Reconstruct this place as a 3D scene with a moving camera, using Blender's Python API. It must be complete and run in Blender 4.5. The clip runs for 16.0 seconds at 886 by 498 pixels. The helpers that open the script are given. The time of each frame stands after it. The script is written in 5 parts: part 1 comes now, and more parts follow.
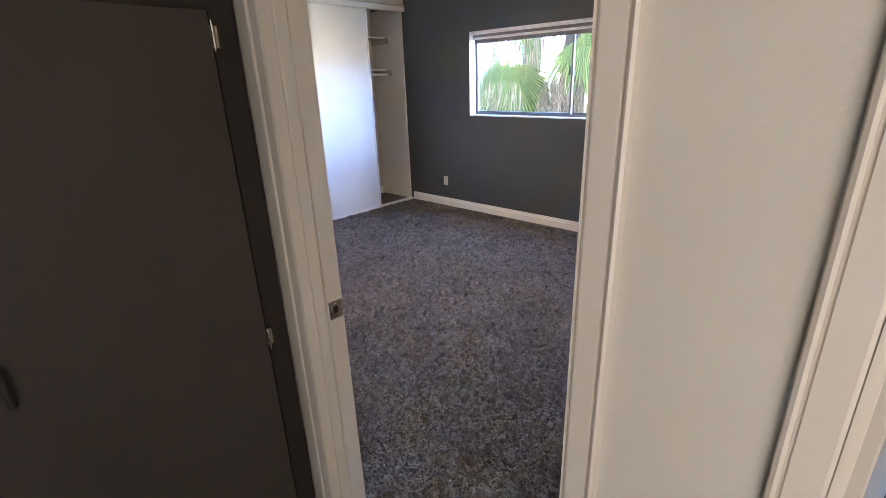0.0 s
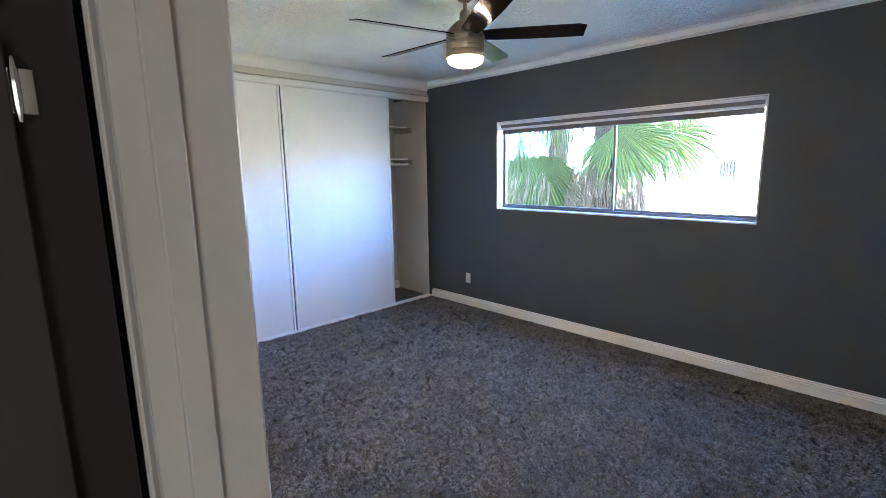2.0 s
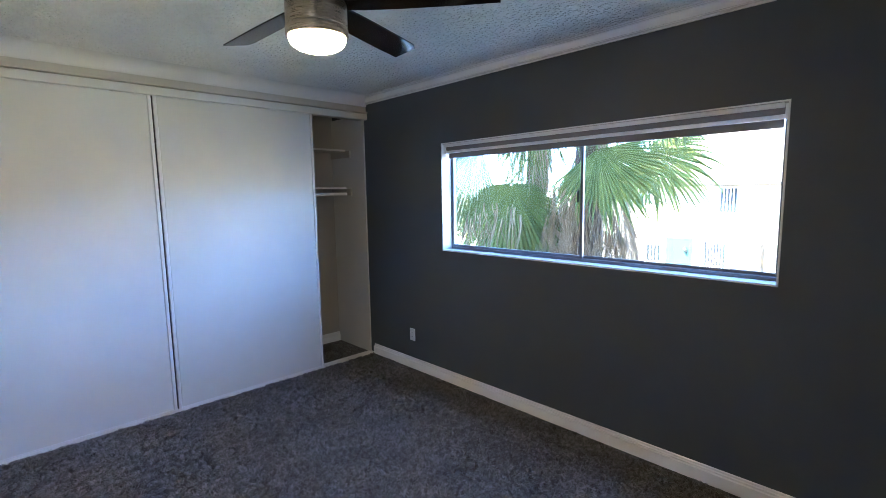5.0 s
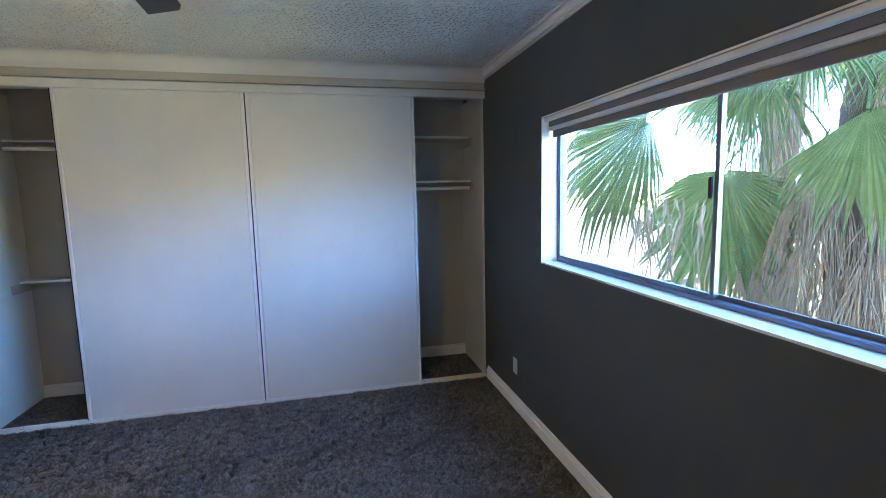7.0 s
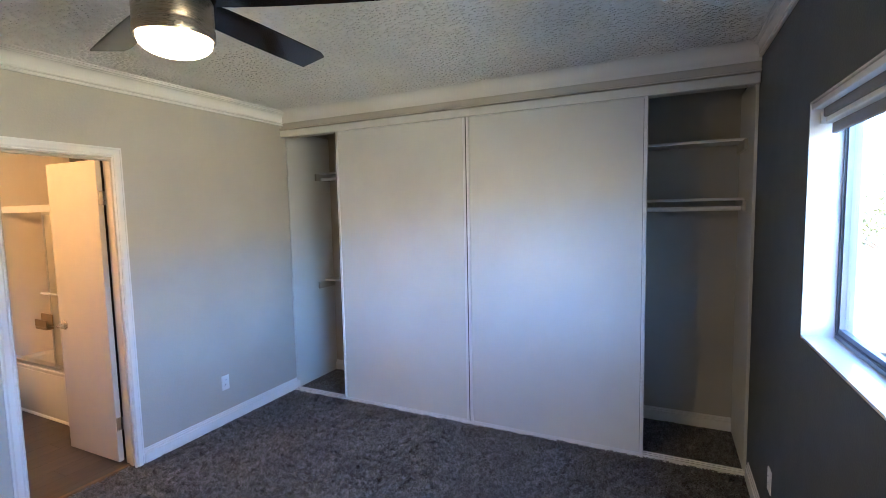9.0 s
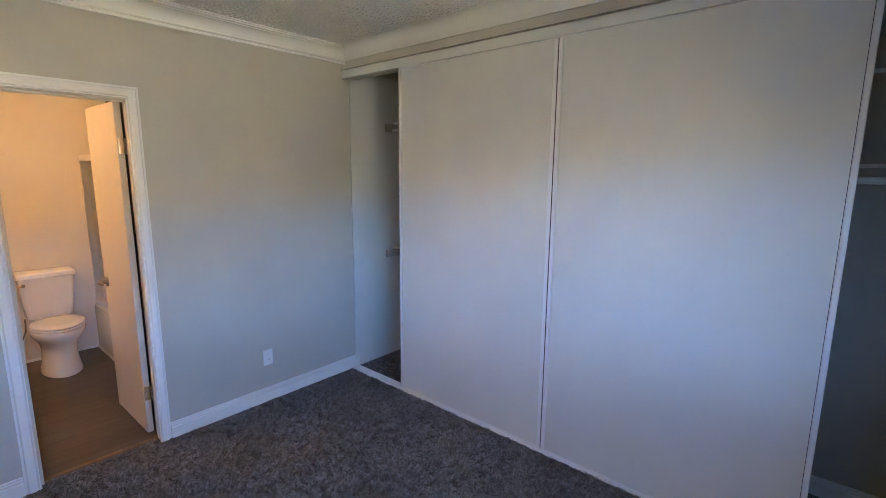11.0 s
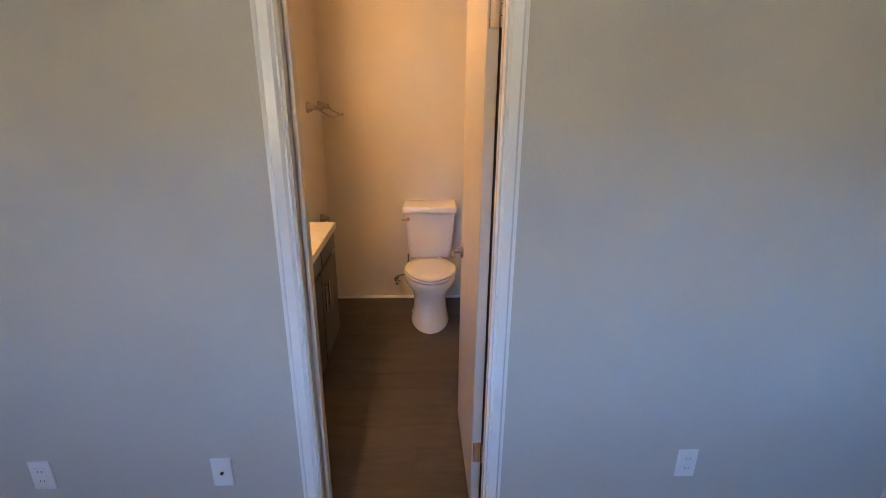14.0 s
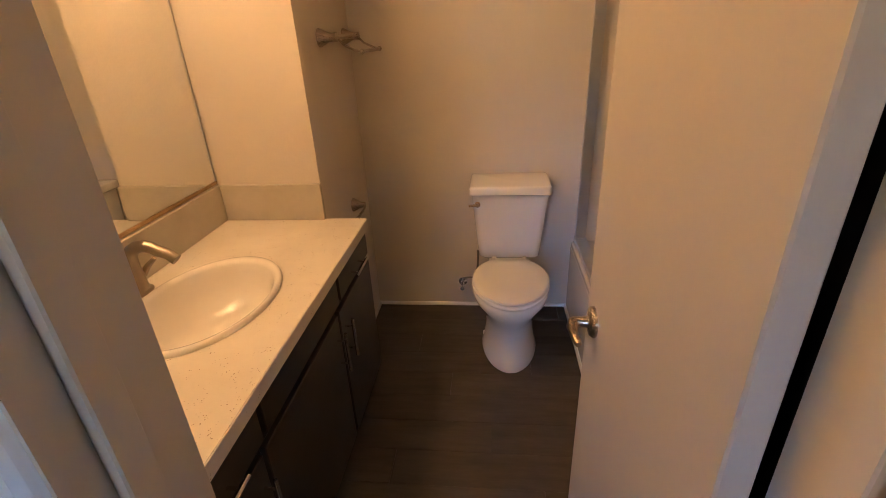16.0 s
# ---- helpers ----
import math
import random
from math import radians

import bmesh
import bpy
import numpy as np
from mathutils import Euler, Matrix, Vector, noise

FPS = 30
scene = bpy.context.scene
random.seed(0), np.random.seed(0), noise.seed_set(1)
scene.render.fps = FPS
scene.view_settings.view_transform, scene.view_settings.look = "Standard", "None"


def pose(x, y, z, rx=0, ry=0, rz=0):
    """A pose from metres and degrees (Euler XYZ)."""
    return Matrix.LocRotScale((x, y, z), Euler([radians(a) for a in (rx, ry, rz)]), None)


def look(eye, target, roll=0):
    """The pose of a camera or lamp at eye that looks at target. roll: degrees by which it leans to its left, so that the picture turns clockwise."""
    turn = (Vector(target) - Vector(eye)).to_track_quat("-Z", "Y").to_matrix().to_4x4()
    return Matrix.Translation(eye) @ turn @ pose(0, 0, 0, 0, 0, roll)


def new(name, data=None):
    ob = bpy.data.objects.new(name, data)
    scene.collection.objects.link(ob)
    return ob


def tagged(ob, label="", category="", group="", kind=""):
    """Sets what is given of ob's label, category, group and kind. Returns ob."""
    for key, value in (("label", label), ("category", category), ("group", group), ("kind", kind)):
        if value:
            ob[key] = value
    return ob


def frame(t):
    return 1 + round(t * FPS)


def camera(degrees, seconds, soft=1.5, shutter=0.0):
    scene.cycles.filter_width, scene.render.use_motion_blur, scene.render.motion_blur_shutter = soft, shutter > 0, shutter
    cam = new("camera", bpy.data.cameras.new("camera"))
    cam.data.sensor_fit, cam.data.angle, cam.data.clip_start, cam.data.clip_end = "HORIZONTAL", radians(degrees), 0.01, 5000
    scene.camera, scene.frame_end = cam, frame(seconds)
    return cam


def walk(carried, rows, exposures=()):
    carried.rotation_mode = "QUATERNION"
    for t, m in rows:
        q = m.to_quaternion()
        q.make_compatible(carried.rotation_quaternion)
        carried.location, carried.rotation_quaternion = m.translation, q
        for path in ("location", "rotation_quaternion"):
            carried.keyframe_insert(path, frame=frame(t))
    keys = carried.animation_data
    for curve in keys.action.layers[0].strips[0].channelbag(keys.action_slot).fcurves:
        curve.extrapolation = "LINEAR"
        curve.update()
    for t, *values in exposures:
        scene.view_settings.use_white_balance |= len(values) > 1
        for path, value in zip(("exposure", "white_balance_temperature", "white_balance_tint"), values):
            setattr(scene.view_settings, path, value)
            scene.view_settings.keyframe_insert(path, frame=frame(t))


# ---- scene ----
cam = camera(87.3, 16.0, soft=0.8)
PATH = [
    (0, (-0.092, 0.057, 1.55), (-1.39, 1.415, 0.863), -2.0),
    (0.5, (-0.172, 0.152, 1.563), (-1.627, 1.406, 1.005), -2.1),
    (1, (-0.311, 0.313, 1.564), (-1.826, 1.534, 1.101), -1.7),
    (1.5, (-0.451, 0.435, 1.561), (-1.959, 1.687, 1.166), -1.0),
    (2, (-0.598, 0.537, 1.568), (-2.008, 1.913, 1.227), -1.0),
    (2.5, (-0.682, 0.59, 1.565), (-1.916, 2.136, 1.27), -1.1),
    (3, (-0.72, 0.686, 1.598), (-1.788, 2.358, 1.343), -1.2),
    (5.5, (-0.94, 1.981, 1.616), (-2.489, 3.226, 1.385), -0.8),
    (6, (-0.959, 2.303, 1.548), (-2.626, 3.383, 1.317), -0.7),
    (6.5, (-1.031, 2.728, 1.571), (-2.842, 3.542, 1.329), -0.8),
    (7, (-1.072, 3.123, 1.586), (-3.002, 3.589, 1.348), -1.3),
    (7.5, (-1.159, 3.427, 1.596), (-3.143, 3.528, 1.362), -1.3),
    (8, (-1.297, 3.646, 1.61), (-3.266, 3.387, 1.375), -1.4),
    (8.5, (-1.42, 3.786, 1.622), (-3.32, 3.2, 1.408), -1.4),
    (9, (-1.532, 3.912, 1.658), (-3.329, 3.05, 1.491), -1.2),
    (11.5, (-2.69, 3.663, 1.664), (-3.986, 2.189, 1.28), 0.6),
    (12, (-2.874, 3.395, 1.606), (-3.855, 1.7, 1.199), 0.7),
    (12.5, (-3.009, 3.122, 1.581), (-3.699, 1.292, 1.161), 0.9),
    (13, (-3.134, 2.78, 1.577), (-3.573, 0.883, 1.119), 1.4),
    (13.5, (-3.137, 2.42, 1.557), (-3.343, 0.505, 1.018), 1.2),
    (14, (-3.088, 2.056, 1.564), (-3.174, 0.163, 0.926), 0.6),
    (14.5, (-3.108, 1.701, 1.542), (-3.113, -0.164, 0.82), -1.5),
    (15, (-3.087, 1.402, 1.514), (-3.036, -0.437, 0.73), -1.5),
    (15.5, (-3.042, 1.153, 1.497), (-2.926, -0.668, 0.678), -1.8),
    (16, (-3.05, 0.98, 1.474), (-2.841, -0.818, 0.624), -2.8),
]
EXPOSURE = [(0.0, 7.0, 6000, 12), (0.5, 7.0, 5700, 11), (1.0, 6.95, 5500, 10), (1.5, 6.88, 5350, 8), (2.0, 6.75, 5200, 6), (3.0, 6.48, 5050, 4), (5.5, 6.05, 5280, 6), (7.0, 6.0, 5350, 5),
            (9.0, 6.1, 5700, 9), (11.5, 5.68, 5850, 11), (14.0, 5.63, 5900, 12), (15.0, 5.45, 6050, 12), (15.5, 5.33, 6000, 12), (16.0, 5.22, 5700, 11)]
walk(cam, [(t, look(eye, target, roll)) for t, eye, target, roll in PATH], EXPOSURE)


# ---- light ----
SUN_ELEV, SUN_AZ = radians(50), radians(200)
world = bpy.data.worlds.new("sky")
scene.world = world
world.use_nodes = True
wn = world.node_tree.nodes
sky = wn.new("ShaderNodeTexSky")
sky.sky_type, sky.sun_disc = "NISHITA", False
sky.sun_elevation, sky.sun_rotation = SUN_ELEV, SUN_AZ
sky.air_density, sky.ozone_density, sky.dust_density, sky.altitude = 0.5, 2.0, 0.0, 1500
wn["Background"].inputs[1].default_value = 0.15
world.node_tree.links.new(sky.outputs[0], wn["Background"].inputs[0])


def lamp(name, kind, energy, color, m, **more):
    data = bpy.data.lights.new(name, kind)
    data.energy, data.color = energy, color
    if "size" in more:
        data.shape, data.size, data.size_y = "RECTANGLE", more["size"], more["size_y"]
    if "radius" in more:
        data.shadow_soft_size = more["radius"]
    if "angle" in more:
        data.angle = more["angle"]
    ob = new(name, data)
    ob.matrix_world = m
    return ob


sun_dir = Vector((math.sin(SUN_AZ) * math.cos(SUN_ELEV), math.cos(SUN_AZ) * math.cos(SUN_ELEV), math.sin(SUN_ELEV)))
lamp("sun", "SUN", 2.1, (1.0, 0.86, 0.62), look(sun_dir * 30, (0, 0, 0)), angle=radians(0.53))
# Unseen fill lamp added to light the hall; no real source stands there.
lamp("hall_fill", "AREA", 0.38, (1.0, 0.86, 0.72), look((1.15, -0.95, 1.25), (1.15, 0.5, 1.25)), size=1.6, size_y=2.0)

# ---- materials ----


class Mat:
    """A node material with a Principled shader and short helpers."""

    def __init__(self, name, color=(0.8, 0.8, 0.8), rough=0.5, metal=0.0, spec=0.5):
        self.m = bpy.data.materials.new(name)
        self.m.use_nodes = True
        self.nt = self.m.node_tree
        self.b = self.nt.nodes["Principled BSDF"]
        self.b.inputs["Base Color"].default_value = (*color, 1)
        self.b.inputs["Roughness"].default_value = rough
        self.b.inputs["Metallic"].default_value = metal
        self.b.inputs["Specular IOR Level"].default_value = spec

    def add(self, kind, **values):
        n = self.nt.nodes.new(kind)
        for k, v in values.items():
            n.inputs[k].default_value = v
        return n

    def join(self, a, b):
        self.nt.links.new(a, b)

    def coords(self, scale=(1, 1, 1)):
        g = self.add("ShaderNodeNewGeometry")
        mp = self.add("ShaderNodeMapping")
        mp.inputs["Scale"].default_value = scale
        self.join(g.outputs["Position"], mp.inputs["Vector"])
        return mp.outputs[0]

    def noise(self, scale, detail=4, vec=None, rough=0.6):
        n = self.add("ShaderNodeTexNoise", Scale=scale, Detail=detail, Roughness=rough)
        self.join(vec if vec is not None else self.coords(), n.inputs["Vector"])
        return n.outputs[0]

    def ramp(self, fac, stops):
        r = self.add("ShaderNodeValToRGB")
        while len(r.color_ramp.elements) < len(stops):
            r.color_ramp.elements.new(0.5)
        for e, (p, c) in zip(r.color_ramp.elements, stops):
            e.position, e.color = p, (*c, 1) if len(c) == 3 else c
        self.join(fac, r.inputs[0])
        return r.outputs[0]

    def mix(self, fac, a, b, how="MIX"):
        n = self.nt.nodes.new("ShaderNodeMix")
        n.data_type, n.blend_type = "RGBA", how
        for v, s in ((fac, n.inputs[0]), (a, n.inputs[6]), (b, n.inputs[7])):
            if isinstance(v, (int, float)):
                s.default_value = v
            elif isinstance(v, tuple):
                s.default_value = (*v, 1)
            else:
                self.join(v, s)
        return n.outputs[2]

    def base(self, c):
        self.join(c, self.b.inputs["Base Color"])
        return self

    def rough(self, fac, lo, hi):
        n = self.add("ShaderNodeMapRange")
        n.inputs[3].default_value, n.inputs[4].default_value = lo, hi
        self.join(fac, n.inputs[0])
        self.join(n.outputs[0], self.b.inputs["Roughness"])
        return self

    def bump(self, h, strength, dist=0.01):
        n = self.add("ShaderNodeBump", Strength=strength, Distance=dist)
        self.join(h, n.inputs["Height"])
        self.join(n.outputs[0], self.b.inputs["Normal"])
        return self


def paint(name, color, rough, tex=90, strength=0.3, spec=0.4, vary=0.05):
    """Rolled wall paint: faint roller stipple and slow shifts of tone."""
    m = Mat(name, color, rough, spec=spec)
    big = m.noise(1.3, 3)
    dark = tuple(c * 0.93 for c in color)
    lite = tuple(min(1, c * 1.04) for c in color)
    m.base(m.ramp(big, [(0.3, dark), (0.7, lite)]))
    m.rough(m.noise(9, 3), rough - vary, rough + vary)
    m.bump(m.noise(tex, 3), strength, 0.004)
    return m.m


M_WALL = paint("greige wall paint", (0.55, 0.52, 0.46), 0.5)
M_BATHWALL = paint("semi-gloss bath paint", (0.71, 0.65, 0.57), 0.29, 45, 0.28, 0.5, 0.015)
M_COVE = paint("ceiling white cove paint", (0.78, 0.77, 0.74), 0.6)
M_GREY = paint("charcoal accent wall paint", (0.079, 0.088, 0.096), 0.5)
M_TRIM = paint("white trim enamel", (0.86, 0.855, 0.84), 0.20, 40, 0.10, 0.5)
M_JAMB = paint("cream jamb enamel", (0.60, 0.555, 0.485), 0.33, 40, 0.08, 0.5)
M_PANEL = paint("white closet door laminate", (0.69, 0.685, 0.65), 0.42, 160, 0.03, 0.45)
# Room paint made darker: the shade inside the closet is in the colour.
M_CLOSETSHADE = paint("closet paint darkened for shade", (0.48, 0.46, 0.41), 0.6)
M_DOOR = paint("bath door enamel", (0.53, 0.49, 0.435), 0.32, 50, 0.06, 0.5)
M_DARK = paint("dark brown cabinet paint", (0.052, 0.044, 0.038), 0.6, 120, 0.05, 0.25)
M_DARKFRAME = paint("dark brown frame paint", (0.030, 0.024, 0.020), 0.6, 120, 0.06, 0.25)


def m_ceiling():
    m = Mat("knockdown ceiling texture", (0.72, 0.71, 0.69), 0.85, spec=0.2)
    a = m.noise(27, 6, rough=0.7)
    v = m.add("ShaderNodeTexVoronoi", Scale=40.0)
    m.join(m.coords(), v.inputs["Vector"])
    h = m.mix(0.45, a, v.outputs["Distance"])
    h = m.ramp(h, [(0.38, (0, 0, 0)), (0.52, (1, 1, 1))])
    m.base(m.ramp(m.noise(2.0, 3), [(0.3, (0.81, 0.80, 0.77)), (0.7, (0.87, 0.86, 0.83))]))
    m.bump(h, 1.0, 0.011)
    return m.m


def m_carpet(name, lo, hi):
    m = Mat(name, lo, 0.95, spec=0.1)
    g = m.add("ShaderNodeNewGeometry")
    c = m.ramp(g.outputs["Random Per Island"], [(0.0, lo), (0.55, tuple((a + b) / 2 for a, b in zip(lo, hi))), (1.0, hi)])
    patch = m.ramp(m.noise(3.2, 4), [(0.35, (0.84, 0.84, 0.85)), (0.65, (1.10, 1.09, 1.08))])
    tuft = m.ramp(m.noise(26, 3), [(0.38, (0.80, 0.80, 0.80)), (0.62, (1.12, 1.12, 1.12))])
    m.base(m.mix(1.0, m.mix(1.0, c, patch, "MULTIPLY"), tuft, "MULTIPLY"))
    return m.m


def m_backing():
    m = Mat("carpet backing", (0.05, 0.047, 0.046), 0.95, spec=0.1)
    n = m.noise(140, 5)
    m.base(m.ramp(n, [(0.35, (0.055, 0.048, 0.043)), (0.65, (0.17, 0.152, 0.138))]))
    m.bump(n, 1.0, 0.02)
    return m.m


def m_plank():
    m = Mat("grey brown vinyl plank", (0.12, 0.085, 0.06), 0.42, spec=0.4)
    info = m.add("ShaderNodeObjectInfo")
    off = m.add("ShaderNodeVectorMath")
    off.operation = "SCALE"
    comb = m.add("ShaderNodeCombineXYZ")
    m.join(info.outputs["Random"], comb.inputs[0])
    m.join(comb.outputs[0], off.inputs[0])
    off.inputs["Scale"].default_value = 40
    add = m.add("ShaderNodeVectorMath")
    m.join(m.coords((2.2, 15, 10)), add.inputs[0])
    m.join(off.outputs[0], add.inputs[1])
    grain = m.noise(1.4, 7, add.outputs[0], 0.7)
    wide = m.noise(5.0, 4)
    c = m.ramp(grain, [(0.28, (0.052, 0.042, 0.034)), (0.5, (0.080, 0.065, 0.052)), (0.74, (0.108, 0.088, 0.071))])
    t = m.ramp(info.outputs["Random"], [(0.0, (0.86, 0.86, 0.86)), (1.0, (1.10, 1.09, 1.08))])
    c = m.mix(1.0, c, t, "MULTIPLY")
    c = m.mix(1.0, c, m.ramp(wide, [(0.3, (0.85, 0.85, 0.85)), (0.7, (1.1, 1.1, 1.1))]), "MULTIPLY")
    m.base(c)
    m.rough(grain, 0.34, 0.52)
    m.bump(grain, 0.12, 0.002)
    return m.m


def m_metal(name, color, rough, stretch=(1, 1, 120)):
    m = Mat(name, color, rough, 1.0)
    n = m.noise(14, 4, m.coords(stretch))
    m.rough(n, max(0.03, rough - 0.08), rough + 0.08)
    return m.m


def m_counter():
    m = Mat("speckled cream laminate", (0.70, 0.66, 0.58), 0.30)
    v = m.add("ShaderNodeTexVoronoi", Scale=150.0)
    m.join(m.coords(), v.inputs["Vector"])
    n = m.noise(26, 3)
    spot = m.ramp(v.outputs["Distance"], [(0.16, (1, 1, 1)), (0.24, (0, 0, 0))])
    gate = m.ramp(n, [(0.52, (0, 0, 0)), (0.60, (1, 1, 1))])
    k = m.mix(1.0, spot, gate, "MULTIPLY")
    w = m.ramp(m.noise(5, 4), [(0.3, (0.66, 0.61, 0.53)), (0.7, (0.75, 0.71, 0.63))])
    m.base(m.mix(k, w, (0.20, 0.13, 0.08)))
    return m.m


def m_glass(name, tint=(0.96, 0.98, 0.97), rough=0.0):
    mat = bpy.data.materials.new(name)
    mat.use_nodes = True
    nt = mat.node_tree
    nt.nodes.remove(nt.nodes["Principled BSDF"])
    tr, gl, mx = (nt.nodes.new(k) for k in ("ShaderNodeBsdfTransparent", "ShaderNodeBsdfGlossy", "ShaderNodeMixShader"))
    lw = nt.nodes.new("ShaderNodeLayerWeight")
    lw.inputs[0].default_value = 0.5
    pw, fr = nt.nodes.new("ShaderNodeMath"), nt.nodes.new("ShaderNodeMapRange")
    pw.operation, pw.inputs[1].default_value = "POWER", 4.0
    fr.inputs[3].default_value, fr.inputs[4].default_value = 0.03, 0.55
    nt.links.new(lw.outputs["Facing"], pw.inputs[0])
    nt.links.new(pw.outputs[0], fr.inputs[0])
    tr.inputs[0].default_value, gl.inputs[1].default_value = (*tint, 1), rough
    nt.links.new(fr.outputs[0], mx.inputs[0])
    nt.links.new(tr.outputs[0], mx.inputs[1])
    nt.links.new(gl.outputs[0], mx.inputs[2])
    nt.links.new(mx.outputs[0], nt.nodes["Material Output"].inputs[0])
    return mat


def m_obscure():
    m = Mat("obscure shower glass", (0.86, 0.80, 0.70), 0.35)
    m.b.inputs["Transmission Weight"].default_value = 0.75
    m.bump(m.noise(120, 3), 0.25, 0.003)
    return m.m


def m_emit(name, color, strength):
    m = Mat(name, color, 0.3)
    m.b.inputs["Emission Color"].default_value = (*color, 1)
    m.b.inputs["Emission Strength"].default_value = strength
    return m.m


def m_leaf(name, lo, hi, trans=0.35):
    m = Mat(name, lo, 0.6, spec=0.15)
    g = m.add("ShaderNodeNewGeometry")
    n = m.noise(7, 4)
    c = m.mix(0.5, m.ramp(g.outputs["Random Per Island"], [(0, lo), (1, hi)]), m.ramp(n, [(0.3, lo), (0.7, hi)]))
    m.base(c)
    td = m.add("ShaderNodeBsdfTranslucent")
    m.join(c, td.inputs[0])
    mx = m.add("ShaderNodeMixShader")
    mx.inputs[0].default_value = trans
    m.join(m.b.outputs[0], mx.inputs[1])
    m.join(td.outputs[0], mx.inputs[2])
    m.join(mx.outputs[0], m.nt.nodes["Material Output"].inputs[0])
    return m.m


def mottled(name, lo, hi, scale, rough=0.8, bump=0.3, spec=0.3):
    m = Mat(name, lo, rough, spec=spec)
    n = m.noise(scale, 6)
    m.base(m.ramp(n, [(0.3, lo), (0.7, hi)]))
    m.bump(n, bump, 0.01)
    return m.m


M_CEIL = m_ceiling()
M_CARPET = m_carpet("grey shag yarn", (0.118, 0.114, 0.111), (0.285, 0.276, 0.268))
M_BACKING = m_backing()
M_PLANK = m_plank()
M_NICKEL = m_metal("brushed nickel", (0.44, 0.38, 0.31), 0.28)
M_FAUCET = m_metal("satin nickel faucet", (0.30, 0.255, 0.205), 0.34)
M_CHROME = m_metal("polished chrome", (0.75, 0.74, 0.72), 0.10)
M_ALU = m_metal("mill aluminium", (0.68, 0.67, 0.65), 0.38)
M_BRASS = m_metal("aged brass", (0.50, 0.36, 0.20), 0.28)
M_COUNTER = m_counter()
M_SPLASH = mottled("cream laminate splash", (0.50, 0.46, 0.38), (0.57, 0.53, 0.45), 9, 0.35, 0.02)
M_GLASS = m_glass("window glass")
M_OBSCURE = m_obscure()
M_MIRROR = Mat("silvered mirror", (0.86, 0.88, 0.86), 0.01, 1.0).m
M_PORCELAIN = Mat("white vitreous china", (0.80, 0.77, 0.72), 0.09, spec=0.6).m
M_TUB = Mat("white tub enamel", (0.78, 0.75, 0.70), 0.18, spec=0.5).m
M_SEAT = Mat("white plastic seat", (0.82, 0.79, 0.74), 0.16, spec=0.5).m
M_PLATE = Mat("white outlet plastic", (0.80, 0.80, 0.79), 0.32).m
M_SLOT = Mat("black slot", (0.015, 0.015, 0.015), 0.5).m
M_RUBBER = mottled("braided hose", (0.10, 0.09, 0.08), (0.22, 0.2, 0.18), 300, 0.5)
M_BLADE = mottled("espresso fan blade veneer", (0.006, 0.005, 0.0045), (0.012, 0.009, 0.008), 14, 0.08, 0.01, 0.35)
M_BULB = m_emit("lit opal glass", (1.0, 0.68, 0.36), 2.4)
M_VBULB = m_emit("lit vanity glass", (1.0, 0.53, 0.20), 2.2)
# Far darker than the fronts: shade in the gaps is put into this colour.
M_VBODY = paint("vanity body paint darkened for gap shade", (0.010, 0.008, 0.007), 0.5)
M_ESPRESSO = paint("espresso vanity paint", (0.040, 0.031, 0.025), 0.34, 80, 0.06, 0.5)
M_FABRIC = mottled("grey roller shade fabric", (0.20, 0.19, 0.19), (0.25, 0.24, 0.235), 400, 0.85, 0.1)
M_VINYL = Mat("white blind aluminium", (0.78, 0.78, 0.78), 0.3).m
M_WINFRAME = m_metal("anodised window frame", (0.20, 0.21, 0.23), 0.5)
M_FROND = m_leaf("green palm frond", (0.062, 0.080, 0.021), (0.165, 0.178, 0.056))
M_DEAD = m_leaf("dry palm frond", (0.15, 0.098, 0.058), (0.44, 0.325, 0.205), 0.25)
M_TRUNK = mottled("fibrous palm trunk", (0.07, 0.045, 0.03), (0.17, 0.115, 0.08), 18, 0.9, 1.0)
M_LEAF2 = m_leaf("yellow green leaves", (0.022, 0.030, 0.006), (0.062, 0.060, 0.012))
M_STUCCO = mottled("cream stucco", (0.58, 0.51, 0.41), (0.67, 0.60, 0.49), 20, 0.9, 0.3)
M_ROOF = mottled("weathered composite shingle", (0.035, 0.031, 0.027), (0.068, 0.060, 0.052), 10, 0.9, 0.4)
# Pale tone holds the roof's sun glare and throws warm light indoors.
M_ROOFPALE = mottled("roof paled for glare and bounce", (0.33, 0.29, 0.24), (0.45, 0.40, 0.34), 5, 0.9, 0.3)
M_PINK = mottled("faded pink stucco", (0.26, 0.19, 0.165), (0.32, 0.24, 0.21), 15, 0.9, 0.3)
M_TEAL = paint("teal door paint", (0.020, 0.052, 0.057), 0.5)
M_WINDARK = Mat("dark far glass", (0.022, 0.025, 0.028), 0.2, spec=0.2).m
M_STONE = mottled("rubble stone veneer", (0.02, 0.016, 0.013), (0.08, 0.07, 0.06), 6, 0.9, 0.8)
M_GROUND = mottled("dry grass and concrete ground", (0.31, 0.28, 0.16), (0.43, 0.38, 0.23), 3, 0.9, 0.3)
M_SOAPTRAY = mottled("tan plastic", (0.20, 0.145, 0.085), (0.25, 0.185, 0.115), 12, 0.4, 0.02)
M_WOODSTRIP = mottled("worn wooden threshold", (0.13, 0.085, 0.05), (0.22, 0.15, 0.09), 20, 0.5)

# ---- building helpers ----


